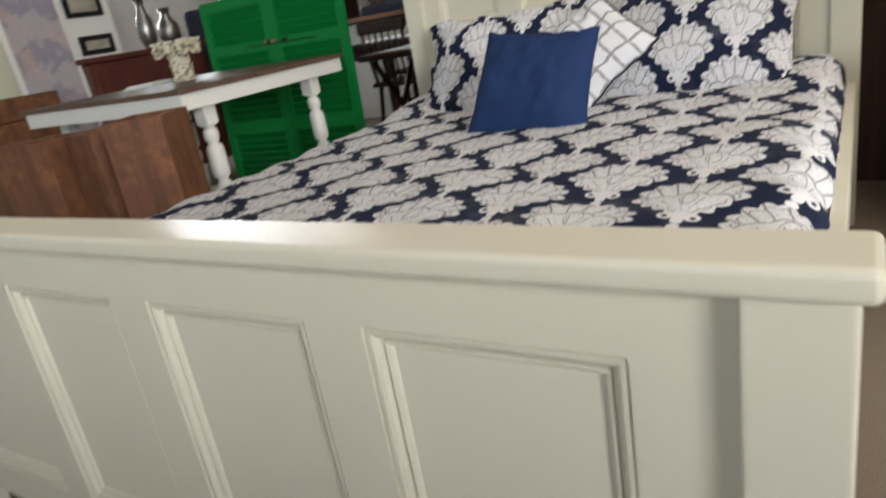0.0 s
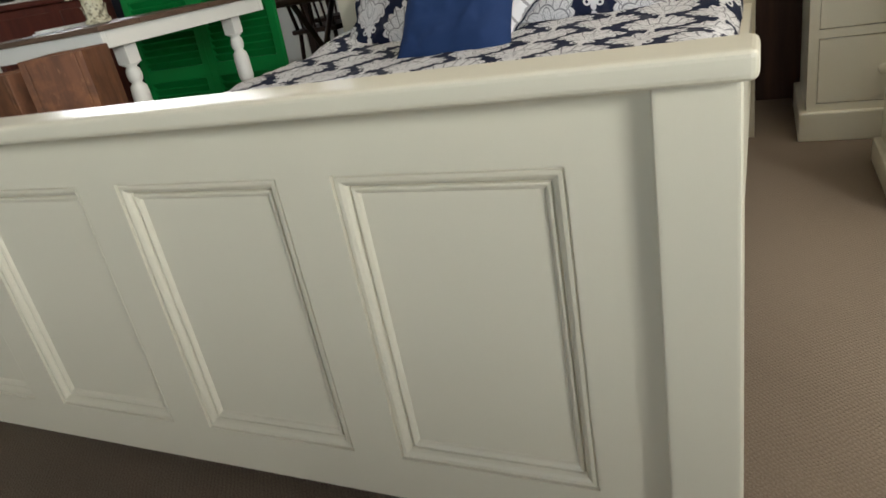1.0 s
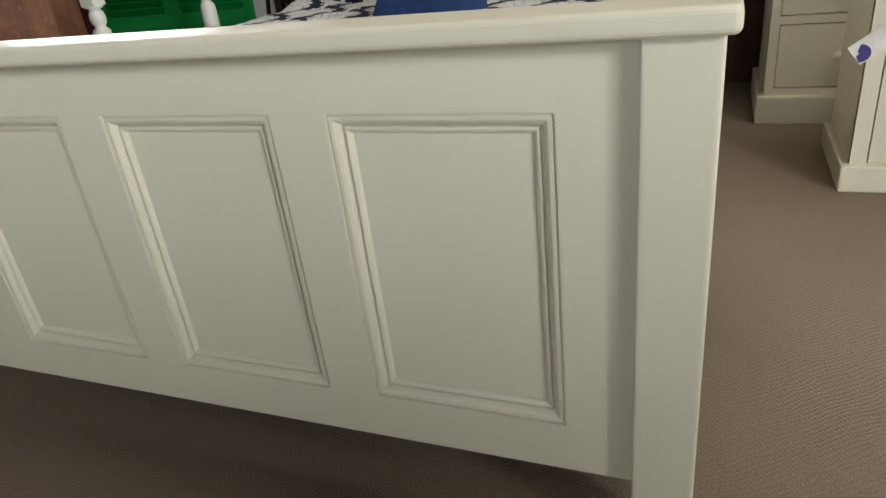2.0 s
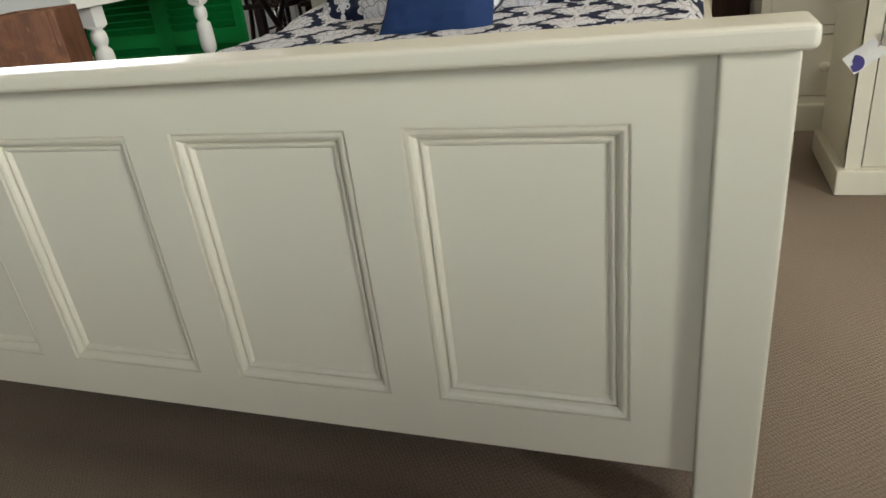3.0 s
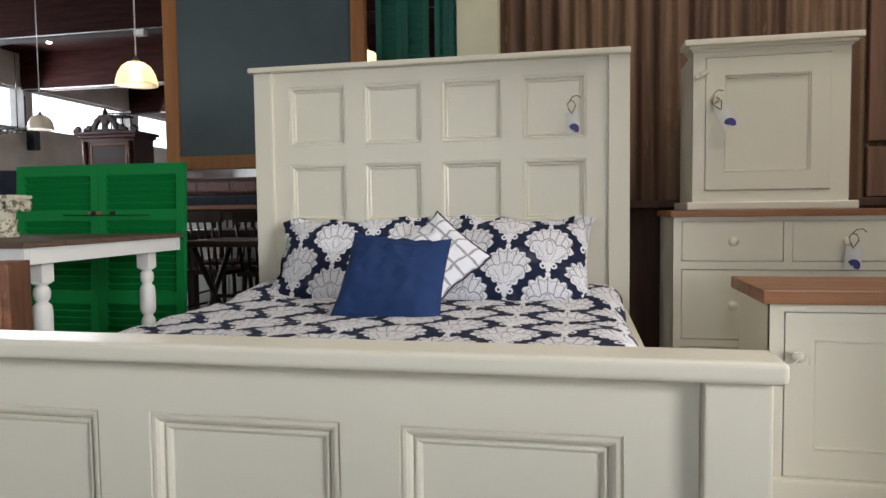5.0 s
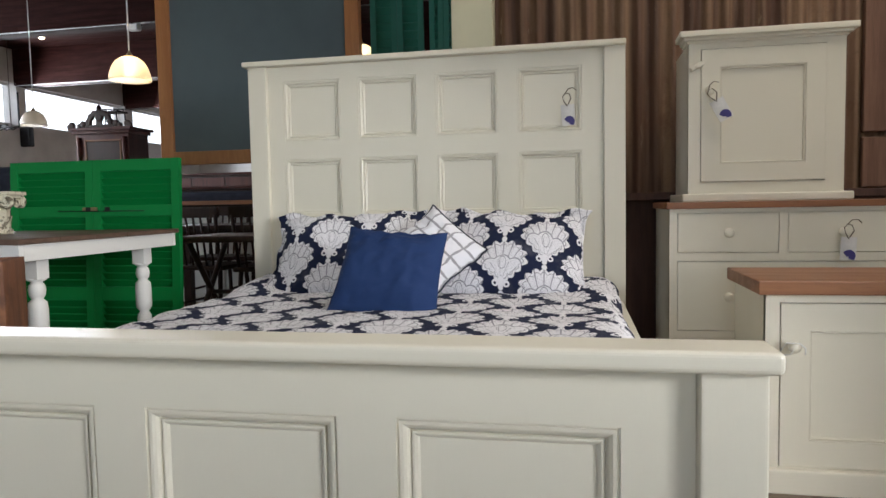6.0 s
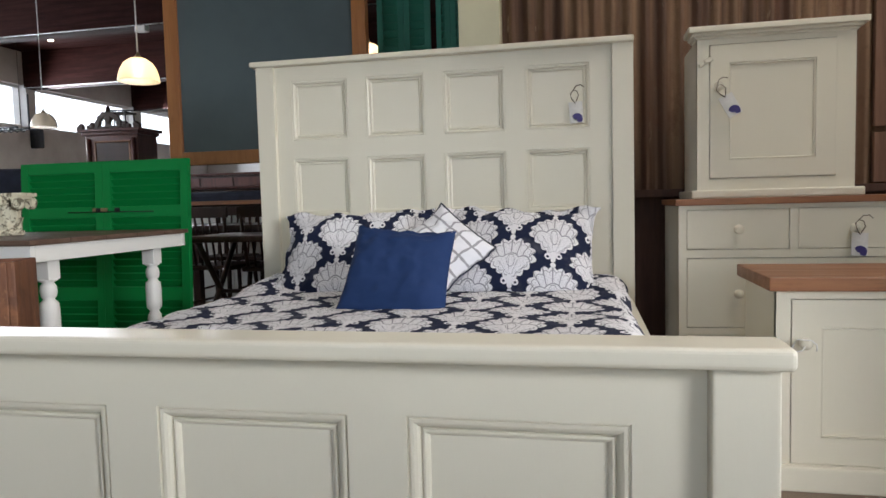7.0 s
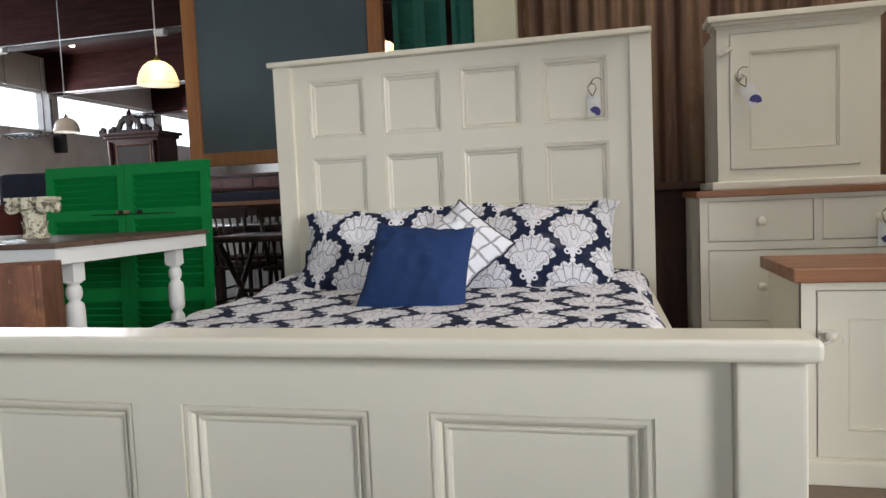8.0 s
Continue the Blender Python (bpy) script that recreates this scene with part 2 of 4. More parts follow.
def tube(points, r, n=8):
    """A round bar along points."""
    bm = bmesh.new()
    pts = [Vector(p) for p in points]
    rings = []
    for i, p in enumerate(pts):
        d = (pts[min(i + 1, len(pts) - 1)] - pts[max(i - 1, 0)]).normalized()
        q = d.to_track_quat("Z", "Y")
        rings.append([bm.verts.new(p + q @ Vector((r * math.cos(2 * math.pi * k / n), r * math.sin(2 * math.pi * k / n), 0))) for k in range(n)])
    for a, b in zip(rings, rings[1:]):
        for i in range(n):
            f = bm.faces.new((a[i], a[(i + 1) % n], b[(i + 1) % n], b[i]))
            f.smooth = True
    bm.faces.new(list(reversed(rings[0])))
    bm.faces.new(rings[-1])
    return bm


def mesh_of(name, bm, mat):
    bmesh.ops.recalc_face_normals(bm, faces=bm.faces)
    me = bpy.data.meshes.new(name)
    bm.to_mesh(me)
    bm.free()
    me.materials.append(mat)
    return me


def part(name, bm, mat, parent, label="", m=None):
    ob = new(name, mesh_of(name, bm, mat))
    ob.parent = parent
    if m is not None:
        ob.matrix_basis = m
    return tagged(ob, label)


def again(src, parent, m=None, name=None):
    """One more part on the same mesh."""
    ob = new(name or src.name.split(".")[0], src.data)
    ob.parent = parent
    ob.matrix_basis = m if m is not None else src.matrix_basis
    return ob


def thing(name, m, label, category, group=""):
    ob = new(name)
    ob.empty_display_size = .1
    ob.matrix_basis = m
    return tagged(ob, label, category, group)


def solid(name, bm, mat, label, category, m=None, group="", kind=""):
    ob = new(name, mesh_of(name, bm, mat))
    if m is not None:
        ob.matrix_basis = m
    return tagged(ob, label, category, group, kind)


def structure(name, bm, mat, label, category=""):
    return tagged(new(name, mesh_of(name, bm, mat)), label, category or name.split("_")[0], "", "structure")


def moulding(w, h, prof):
    """A mitred moulding inside an opening w by h (x and z, centred), prof: rows of inset, y."""
    bm = bmesh.new()
    loops = []
    for d, y in prof:
        a, b = w / 2 - d, h / 2 - d
        loops.append([bm.verts.new(c) for c in ((-a, y, -b), (a, y, -b), (a, y, b), (-a, y, b))])
    for p, q in zip(loops, loops[1:]):
        for i in range(4):
            bm.faces.new((p[i], p[(i + 1) % 4], q[(i + 1) % 4], q[i]))
    return bm


def frame_mesh(rects, y0, y1):
    """One board from y0 to y1 that covers the rectangles (x0, z0, x1, z1), with holes between them."""
    xs = sorted({round(v, 5) for r in rects for v in (r[0], r[2])})
    zs = sorted({round(v, 5) for r in rects for v in (r[1], r[3])})
    full = {(i, j) for i in range(len(xs) - 1) for j in range(len(zs) - 1)
            if any(r[0] < (xs[i] + xs[i + 1]) / 2 < r[2] and r[1] < (zs[j] + zs[j + 1]) / 2 < r[3] for r in rects)}
    bm, vs = bmesh.new(), {}

    def v(i, j, y):
        if (i, j, y) not in vs:
            vs[i, j, y] = bm.verts.new((xs[i], y, zs[j]))
        return vs[i, j, y]
    for i, j in full:
        for y in (y0, y1):
            bm.faces.new([v(a, c, y) for a, c in ((i, j), (i + 1, j), (i + 1, j + 1), (i, j + 1))])
        for di, dj, e in ((-1, 0, ((i, j), (i, j + 1))), (1, 0, ((i + 1, j), (i + 1, j + 1))), (0, -1, ((i, j), (i + 1, j))), (0, 1, ((i, j + 1), (i + 1, j + 1)))):
            if (i + di, j + dj) not in full:
                bm.faces.new([v(*e[0], y0), v(*e[1], y0), v(*e[1], y1), v(*e[0], y1)])
    return bm


# ---- setting ----
structure("floor", slab(-9.6, -6.6, -.1, 5.2, 16.2, 0, bevel=0), CARPET, "beige loop-pile carpet across the showroom", "floor")
b = slab(-9.75, -6.8, 4.0, .95, 16.2, 4.1, bevel=0)
# the gap between these slabs is added to let the overhead fill through
for a in ((3.05, -6.6, 5.4, 16.4), (.95, 2.1, 3.05, 16.4), (.95, -6.8, 3.05, -.3)):
    box(b, a[0], a[1], 4.0, a[2], a[3], 4.1)
for i in range(60):
    y0 = -6.5 + i * .378
    spans = ((-9.5, .95), (3.05, 5.1)) if -.66 < y0 < 2.1 else ((-9.5, 5.1),)
    for a, c in spans:
        box(b, a, y0, 3.87, c, y0 + .365, 3.999)
structure("ceiling", b, BEAM, "dark red-brown boarded timber ceiling", "ceiling")
for i, y0 in enumerate((.68, 3.78, 6.9, 10.03, 13.1)):
    structure(f"beam_{i + 1}", slab(-9.5, y0, 3.2, .6 if i == 0 else 5.19, y0 + .24, 3.868, bevel=.01), BEAM, "deep red-brown timber ceiling beam", "beam")

b = slab(-9.75, -6.6, 0, -9.5, 16.2, 2.5, bevel=0)
box(b, -9.75, -6.6, 3.26, -9.5, 16.2, 4.0)
for y0, y1 in ((-6.6, -2), (10.03, 10.24), (13.08, 13.36), (15.9, 16.2)):
    box(b, -9.75, y0, 2.5, -9.45, y1, 3.26)
structure("wall_west", b, WALLPAINT, "pale painted wall with a long strip of high windows", "wall")
for i, (y0, y1) in enumerate(((-2, 10.03), (10.24, 13.08), (13.36, 15.9))):
    k = max(1, round((y1 - y0) / 6))
    fr = [(y0, 2.5, y1, 2.54), (y0, 3.22, y1, 3.26)] + [(y0 + (y1 - y0) * q / k - (.02 if q else 0), 2.5, y0 + (y1 - y0) * q / k + (.02 if q < k else 0), 3.26) for q in range(k + 1)]
    w = bmesh.new()
    for a, z0, c, z1 in fr:
        box(w, -9.66, a, z0, -9.6, c, z1)
    structure(f"window_{i + 1}", w, WALLPAINT, "white framed strip of high windows", "window")
# added out of view: blocks low east light, so the footboard darkens downwards
structure("wall_low", slab(2.3, -3.4, 0, 2.42, -1.0, 1.2, bevel=.004), WALLPAINT, "unseen low wall added to keep east light off footboard and floor", "wall")
# added behind the camera: cuts the front window's light near the floor
structure("wall_counter", slab(-3.6, -2.2, 0, 2.297, -2.08, .72, bevel=.004), WALLPAINT, "unseen low wall added to cut front light near the floor", "wall")
# added out of view: wall and header shade cabinets and headboard from the east
structure("wall_bay", frame_mesh(((-.28, 0, 2.458, 3.86), (-.95, 1.46, -.28, 3.86)), 0, .1), WALLPAINT, "unseen wall with header added to shade cabinets and headboard", "wall").matrix_basis = pose(2.7, 0, 0, 0, 0, 90)
structure("wall_side", slab(-4.3, -1.5, 0, -4.2, 2.5, 3.86, bevel=0), CREAMWALL, "pale yellow-green partition wall", "wall")
structure("wall_north", slab(-9.75, 16.2, 0, 5.4, 16.4, 4.0, bevel=0), WALLPAINT, "pale painted far wall of the hall", "wall")
b = slab(5.2, 2.6, 0, 5.4, 16.2, 4.0, bevel=0)
box(b, 5.2, -6.6, 0, 5.4, 2.6, .5)
box(b, 5.2, -6.6, 2.9, 5.4, 2.6, 4.0)
box(b, 5.2, .3, .5, 5.4, 2.6, 2.9)
box(b, 5.2, -6.6, .5, 5.4, -3.6, 2.9)
structure("wall_east", b, WALLPAINT, "pale painted wall with a wide window", "wall")
b = slab(-9.75, -6.8, 0, 5.4, -6.6, .5, bevel=0)
box(b, -9.75, -6.8, 3.2, 5.4, -6.6, 4.0)
box(b, -9.75, -6.8, .5, -4.3, -6.6, 3.2)
box(b, 2.3, -6.8, .5, 5.4, -6.6, 3.2)
structure("wall_south", b, WALLPAINT, "pale painted shop front with a wide window", "wall")

# corrugated iron wall beside the bed
bm = bmesh.new()
n, x0, x1 = 420, .235, 5.19
for k in range(n + 1):
    x = x0 + (x1 - x0) * k / n
    y = 2.52 + .019 * math.sin(2 * math.pi * x / .077)
    bm.verts.new((x, y, .92)), bm.verts.new((x, y, 3.86))
bm.verts.ensure_lookup_table()
for k in range(n):
    bm.faces.new([bm.verts[i] for i in (2 * k, 2 * k + 2, 2 * k + 3, 2 * k + 1)]).smooth = True
structure("wall_corrugated", bm, RUST, "rusty brown corrugated iron cladding", "wall")
structure("wall_partition", slab(.235, 2.545, 0, 5.19, 2.62, 3.86, bevel=0), BROWNWALL, "dark timber partition behind the cladding", "wall")
structure("trim_1", slab(.235, 2.46, .885, 5.19, 2.545, .92, bevel=.004), BROWNWALL, "dark timber dado rail", "trim")
structure("trim_2", slab(1.84, 2.462, 1.165, 2.58, 2.49, 3.85, bevel=.004), PANELWOOD, "worn brown board fixed over the cladding", "trim")
structure("trim_3", slab(1.84, 2.462, .925, 2.58, 2.49, 1.14, bevel=.004), PANELWOOD, "worn brown board fixed over the cladding", "trim")
structure("wall_post", slab(.035, 2.44, 0, .232, 2.64, 3.86, bevel=.004), CREAMWALL, "cream painted end post of the partition", "wall")

WHITE_SKY = bpy.data.materials.new("overcast_sky")
WHITE_SKY.use_nodes = True
em = WHITE_SKY.node_tree.nodes["Principled BSDF"]
em.inputs["Base Color"].default_value = (.8, .8, .8, 1)
em.inputs["Emission Color"].default_value, em.inputs["Emission Strength"].default_value = (.93, .97, 1, 1), 1.6
structure("backdrop", slab(-14.1, -12, -1, -14, 30, 9, bevel=0), WHITE_SKY, "bright hazy sky outside the high windows", "sky")

# ---- the bed ----
PROF = ((-.001, .0005), (0, 0), (.0008, .0045), (.0028, .0045), (.004, .0016), (.0085, .002), (.0125, .0042), (.0155, .0078), (.0165, .0122), (.0178, .0122), (.0188, .0086), (.0215, .0085), (.025, .0105), (.0272, .0141), (.030, .0142))


def panelled(name, parent, x0, x1, z0, z1, y, cols, rows, thick, paint_mat, label):
    """A frame of rails and stiles from y to y + thick with raised mouldings and sunk panels. cols, rows: spans of the openings."""
    xs, zs = [x0] + [v for c in cols for v in c] + [x1], [z0] + [v for r in rows for v in r] + [z1]
    rects = [(x0, zs[i], x1, zs[i + 1]) for i in range(0, len(zs), 2)] + [(xs[i], z0, xs[i + 1], z1) for i in range(0, len(xs), 2)]
    b = frame_mesh(rects, y, y + thick)
    frame_part = part(name, b, paint_mat, parent, label)
    first = {}
    for r0, r1 in rows:
        for c0, c1 in cols:
            key = round(c1 - c0, 4), round(r1 - r0, 4)
            at = pose((c0 + c1) / 2, y, (r0 + r1) / 2)
            if key in first:
                again(first[key][0], frame_part, at), again(first[key][1], frame_part, at)
            else:
                w, h = key
                first[key] = (part("moulding", moulding(w, h, PROF), paint_mat, frame_part, m=at),
                              part("panel", slab(-w / 2, .0140, -h / 2, w / 2, thick - .004, h / 2, bevel=0), paint_mat, frame_part, m=at))
    return frame_part


def cap_rail(x0, x1, y0, y1, z0, z1):
    """A top rail with a rounded nose all round."""
    return box(bmesh.new(), x0, y0, z0, x1, y1, z1, bevel=.0095, seg=5)


def make_bed():
    bed = thing("bed", pose(0, 1.0, 0), "cream painted wooden bed with panelled head and foot boards", "bed")
    off = pose(0, -1.0, 0)
    # foot
    cols = [(-.651 + .3467 * k, -.381 + .3467 * k) for k in range(4)]
    foot = panelled("footboard", bed, -.742, .742, .135, .6945, -1.0, cols, [(.209, .6205)], .026, CREAM, "cream board with four moulded panels")
    post = part("post", slab(-.0365, -.019, 0, .0365, .032, .6945, bevel=.005, seg=3), CREAM, foot, m=pose(.779, -1.0, 0))
    again(post, foot, pose(-.779, -1.0, 0))
    part("cap", cap_rail(-.827, .827, -1.037, -.962, .694, .7195), CREAM, foot, "rounded cream top rail")
    # head
    cols = [(-.656 + .3447 * k, -.396 + .3447 * k) for k in range(4)]
    head = panelled("headboard", bed, -.73, .725, .25, 1.504, 1.045, cols, [(.50, .754), (.838, 1.095), (1.175, 1.438)], .03, CREAM, "tall cream board with moulded square panels")
    post = part("post", slab(-.042, -.018, 0, .042, .07, 1.504, bevel=.003), CREAM, head, m=pose(-.7725, 1.045, 0))
    again(post, head, pose(.7675, 1.045, 0))
    part("cap", cap_rail(-.838, .812, 1.012, 1.13, 1.503, 1.528), CREAM, head, "rounded cream top rail")
    for s in (-1, 1):
        part("side_rail", slab(.786 * s - .013, -.93, .2, .786 * s + .013, 1.045, .475, bevel=.003), CREAM, bed)
    part("slat_base", slab(-.77, -.92, .2, .77, 1.03, .235, bevel=.004), OAK, bed)
    return bed


make_bed()
solid("mattress", slab(-.745, -.96, -.0, .745, .96, .27, bevel=.04, seg=4), SHEET, "pale mattress lying on the slats", "mattress", pose(0, 1.055, .236))


def sheet_mesh(name, rows, cols, at, mat, thick=0.0):
    """A cloth from at(s, t) -> place, uv, with s and t from 0 to 1."""
    me = bpy.data.meshes.new(name)
    pts, uvs, faces = [], [], []
    for i in range(rows + 1):
        for j in range(cols + 1):
            p, w = at(j / cols, i / rows)
            pts.append(p), uvs.append(w)
    for i in range(rows):
        for j in range(cols):
            a = i * (cols + 1) + j
            faces.append((a, a + 1, a + cols + 2, a + cols + 1))
    me.from_pydata(pts, [], faces)
    lay = me.uv_layers.new(name="UVMap")
    for loop in me.loops:
        lay.data[loop.index].uv = uvs[loop.vertex_index]
    me.polygons.foreach_set("use_smooth", [True] * len(faces))
    me.materials.append(mat)
    ob = new(name, me)
    if thick:
        s = ob.modifiers.new("thickness", "SOLIDIFY")
        s.thickness, s.offset = thick, 1
    return ob


def duvet_at(s, t):
    # across: down one side, over the top, down the other
    a, r, drop = .70, .067, .14
    arc = r * math.pi / 2
    total = 2 * (a + arc + drop)
    q = (s - .5) * total
    k, sg = abs(q), 1 if q >= 0 else -1
    if k < a:
        x, z = k, 0
    elif k < a + arc:
        w = (k - a) / r
        x, z = a + r * math.sin(w), -r * (1 - math.cos(w))
    else:
        x, z = a + r, -r - (k - a - arc)
    y = .085 + t * 1.88
    v = Vector((x * sg * 2.2, y * 2.2, z))
    puff = .014 * noise.noise(v) + .008 * noise.noise(v * 3.1) + .004 * noise.noise(v * 8)
    foot = .05 * max(0, 1 - t / .05) ** 2
    crease = .006 * math.sin(y * 38 + 3 * noise.noise(v)) * max(0, min(1, (k - a + .12) / .12))
    lift = .05 * max(0, min(1, (t - .8) / .12)) * max(0, min(1, (k - .45) / .2))
    zz = .535 + z - foot + puff + lift * (1 if z > -.05 else .3)
    return (sg * min(.770, x + crease + (puff * .5 if z < 0 else 0)), y, zz), ((q + .07) * .984, (y + .05) * .8875)


tagged(sheet_mesh("duvet", 150, 150, duvet_at, DAMASK, .006), "navy duvet with pale damask medallions spread over the mattress", "duvet")


def pillow(name, w, h, thick, mat, m, label, seed, flange=0.0, piping=None, uv0=(0, 0), slump=0.0):
    n = 44
    me = bpy.data.meshes.new(name)
    pts, uvs, faces = [], [], []
    for side in (1, -1):
        for i in range(n + 1):
            for j in range(n + 1):
                u, v = 2 * j / n - 1, 2 * i / n - 1
                fu, fv = w / 2 + flange, h / 2 + flange
                x, y = u * fu, v * fv
                iu, iv = min(1, abs(x) / (w / 2)), min(1, abs(y) / (h / 2))
                full = ((1 - iu ** 2.6) * (1 - iv ** 2.6)) ** .55
                sx = 1 - .07 * (1 - iu) * iv ** 4 - .05 * (v * v) * (1 - u * u)
                pinch = 1 - .06 * (1 - v * v) * abs(u) ** 3
                pinch2 = 1 - .07 * (1 - u * u) * abs(v) ** 3
                q = Vector((u * 1.7 + seed, v * 1.7, side * .6))
                wr = noise.noise(q) * .012 + noise.noise(q * 2.7) * .006 + noise.noise(q * 6) * .002
                z = side * (thick / 2 * full + .002) + wr * (.4 + full) - slump * (1 - v) * .5 * full
                if flange and (iu >= 1 or iv >= 1):
                    z += .012 * math.sin(u * 13 + v * 11 + seed)
                if flange:
                    tip = (abs(u) * abs(v)) ** 5
                    x += .022 * tip * (1 if u > 0 else -1)
                    y -= .018 * tip * (1 if v > 0 else 0)
                    z += .03 * tip
                pts.append((x * pinch * (1 - .045 * v), y * pinch2 + wr, z))
                uvs.append((x + uv0[0], y + uv0[1]))
        base = 0 if side == 1 else (n + 1) ** 2
        for i in range(n):
            for j in range(n):
                a = base + i * (n + 1) + j
                q = (a, a + 1, a + n + 2, a + n + 1)
                faces.append(q if side == 1 else tuple(reversed(q)))
    rim = [j for j in range(n)] + [i * (n + 1) + n for i in range(n)] + [n * (n + 1) + n - j for j in range(n)] + [(n - i) * (n + 1) for i in range(n)]
    o = (n + 1) ** 2
    for a, b in zip(rim, rim[1:] + rim[:1]):
        faces.append((a, b, b + o, a + o)[::-1])
    me.from_pydata(pts, [], faces)
    lay = me.uv_layers.new(name="UVMap")
    for loop in me.loops:
        lay.data[loop.index].uv = uvs[loop.vertex_index]
    me.polygons.foreach_set("use_smooth", [True] * len(faces))
    me.materials.append(mat)
    ob = new(name, me)
    ob.matrix_basis = m
    tagged(ob, label, "pillow")
    if piping:
        edge = [Vector(pts[i]) for i in rim]
        part("piping", tube(edge + edge[:1], .004, 6), piping, ob, "dark corded edge")
    return ob


def lean(x, y, z, tilt, turn=0, roll=0):
    """A cushion whose middle is at x, y, z, leaning back by tilt degrees from lying flat, turned in its own plane by roll."""
    return pose(x, y, z, 0, 0, turn) @ pose(0, 0, 0, tilt) @ pose(0, 0, 0, 0, 0, roll)


pillow("pillow", .60, .39, .16, DAMASK, lean(-.31, 1.845, .675, 56, 2, 2), "navy pillow with pale damask medallions against the headboard", 1.0, .022, uv0=(.055, .145))
pillow("pillow", .58, .39, .16, DAMASK, lean(.345, 1.845, .675, 56, -3, -2), "navy pillow with pale damask medallions and ruffled edge", 5.0, .022, uv0=(.158, .175))
pillow("check_pillow", .30, .30, .11, CHECK, lean(.075, 1.69, .70, 60, -2, 47), "white checked pillow with dark piping set cornerwise", 9.0, 0, NAVYCLOTH)
pillow("cushion", .365, .33, .11, BLUE, lean(-.008, 1.40, .652, 60, 3, -6), "plain navy blue square cushion propped on the duvet", 14.0)


# ---- painted furniture ----
KNOB = ((.008, 0), (.008, .008), (.006, .012), (.012, .018), (.018, .027), (.018, .034), (.012, .040), (.003, .042))


def knob(parent, x, y, z, r=1.0, mat=None):
    return part("knob", lathe([(a * r, h * r) for a, h in KNOB], 16, pose(0, 0, 0, 90)), mat or CREAM, parent, "turned cream knob", pose(x, y, z))


def plank_door(parent, x0, x1, z0, z1, y, stile=.06, knob_x=None, knob_z=None):
    b = frame_mesh(((x0, z0, x1, z0 + stile), (x0, z1 - stile, x1, z1), (x0, z0, x0 + stile, z1), (x1 - stile, z0, x1, z1)), y, y + .02)
    d = part("door", b, CREAM, parent, "cream framed door with sunk panel")
    part("panel", slab(x0 + stile, y + .011, z0 + stile, x1 - stile, y + .018, z1 - stile, bevel=0), CREAM, d)
    k = ((0, .011), (.001, .004), (.006, .002), (.009, .0105))
    part("moulding", moulding(x1 - x0 - 2 * stile, z1 - z0 - 2 * stile, k), CREAM, d, m=pose((x0 + x1) / 2, y, (z0 + z1) / 2))
    if knob_x is not None:
        knob(d, knob_x, y, knob_z)
    return d


def carcass(x0, x1, y0, y1, z0, z1, t=.02):
    """An open-fronted box."""
    b = bmesh.new()
    box(b, x0, y0, z0, x0 + t, y1, z1, bevel=.002)
    box(b, x1 - t, y0, z0, x1, y1, z1, bevel=.002)
    box(b, x0 + t, y1 - .01, z0, x1 - t, y1, z1)
    box(b, x0 + t, y0 + .02, z0, x1 - t, y1 - .01, z0 + t)
    box(b, x0 + t, y0 + .02, z1 - t, x1 - t, y1 - .01, z1)
    return b


def face_frame(parent, y, bars):
    b = frame_mesh(bars, y, y + .022)
    return part("face_frame", b, CREAM, parent)


def nightstand():
    o = thing("nightstand", pose(1.451, 1.55, 0), "cream bedside cabinet with an oiled pine top", "cabinet")
    x0, x1, y0, y1 = -.288, .288, -.205, .185
    part("body", carcass(x0, x1, y0, y1, .07, .60), CREAM, o)
    face_frame(o, y0 - .001, ((x0, .06, x0 + .04, .60), (x1 - .04, .06, x1, .60), (x0, .575, x1, .60), (x0, .06, x1, .078)))
    part("plinth", slab(x0 - .022, y0 - .022, 0, x1 + .022, y1, .075, bevel=.006), CREAM, o, "cream moulded plinth")
    part("top", slab(x0 - .026, y0 - .03, .60, x1 + .026, y1 + .01, .641, bevel=.005, seg=3), OAK, o, "oiled pine top")
    plank_door(o, x0 + .043, x1 - .043, .081, .572, y0 - .003, .08, knob_x=x0 + .072, knob_z=.448)
    return o


def dresser():
    o = thing("dresser", pose(1.385, 2.19, 0), "cream chest of drawers with an oiled pine top", "dresser")
    x0, x1, y0, y1 = -.415, .415, -.225, .22
    part("body", carcass(x0, x1, y0, y1, .07, .848), CREAM, o)
    part("plinth", slab(x0 - .022, y0 - .022, 0, x1 + .022, y1, .1, bevel=.006), CREAM, o, "cream moulded plinth")
    part("top", slab(x0 - .013, y0 - .014, .848, x1 + .013, y1 + .01, .873, bevel=.004, seg=3), OAK, o, "oiled pine top")
    rows = ((.676, .832), (.370, .645), (.125, .342))
    bars = [(x0, .1, x0 + .03, .848), (x1 - .03, .1, x1, .848)]
    zs = [.1] + [v for r in reversed(rows) for v in r] + [.848]
    for i in range(0, len(zs), 2):
        bars.append((x0, zs[i], x1, zs[i + 1]))
    bars.append((-.015, .67, .015, .83))
    face_frame(o, y0 - .001, bars)
    for n_row, (z0, z1) in enumerate(rows):
        spans = ((x0 + .032, -.017), (.017, x1 - .032)) if n_row == 0 else ((x0 + .032, x1 - .032),)
        for a, c in spans:
            d = part("drawer", slab(a, y0 + .001, z0 + .0025, c, y0 + .02, z1 - .0025, bevel=.002), CREAM, o)
            for kx in ((a + c) / 2,) if n_row == 0 else (a + (c - a) * .24, a + (c - a) * .76):
                knob(d, kx, y0 + .002, (z0 + z1) / 2)
    return o


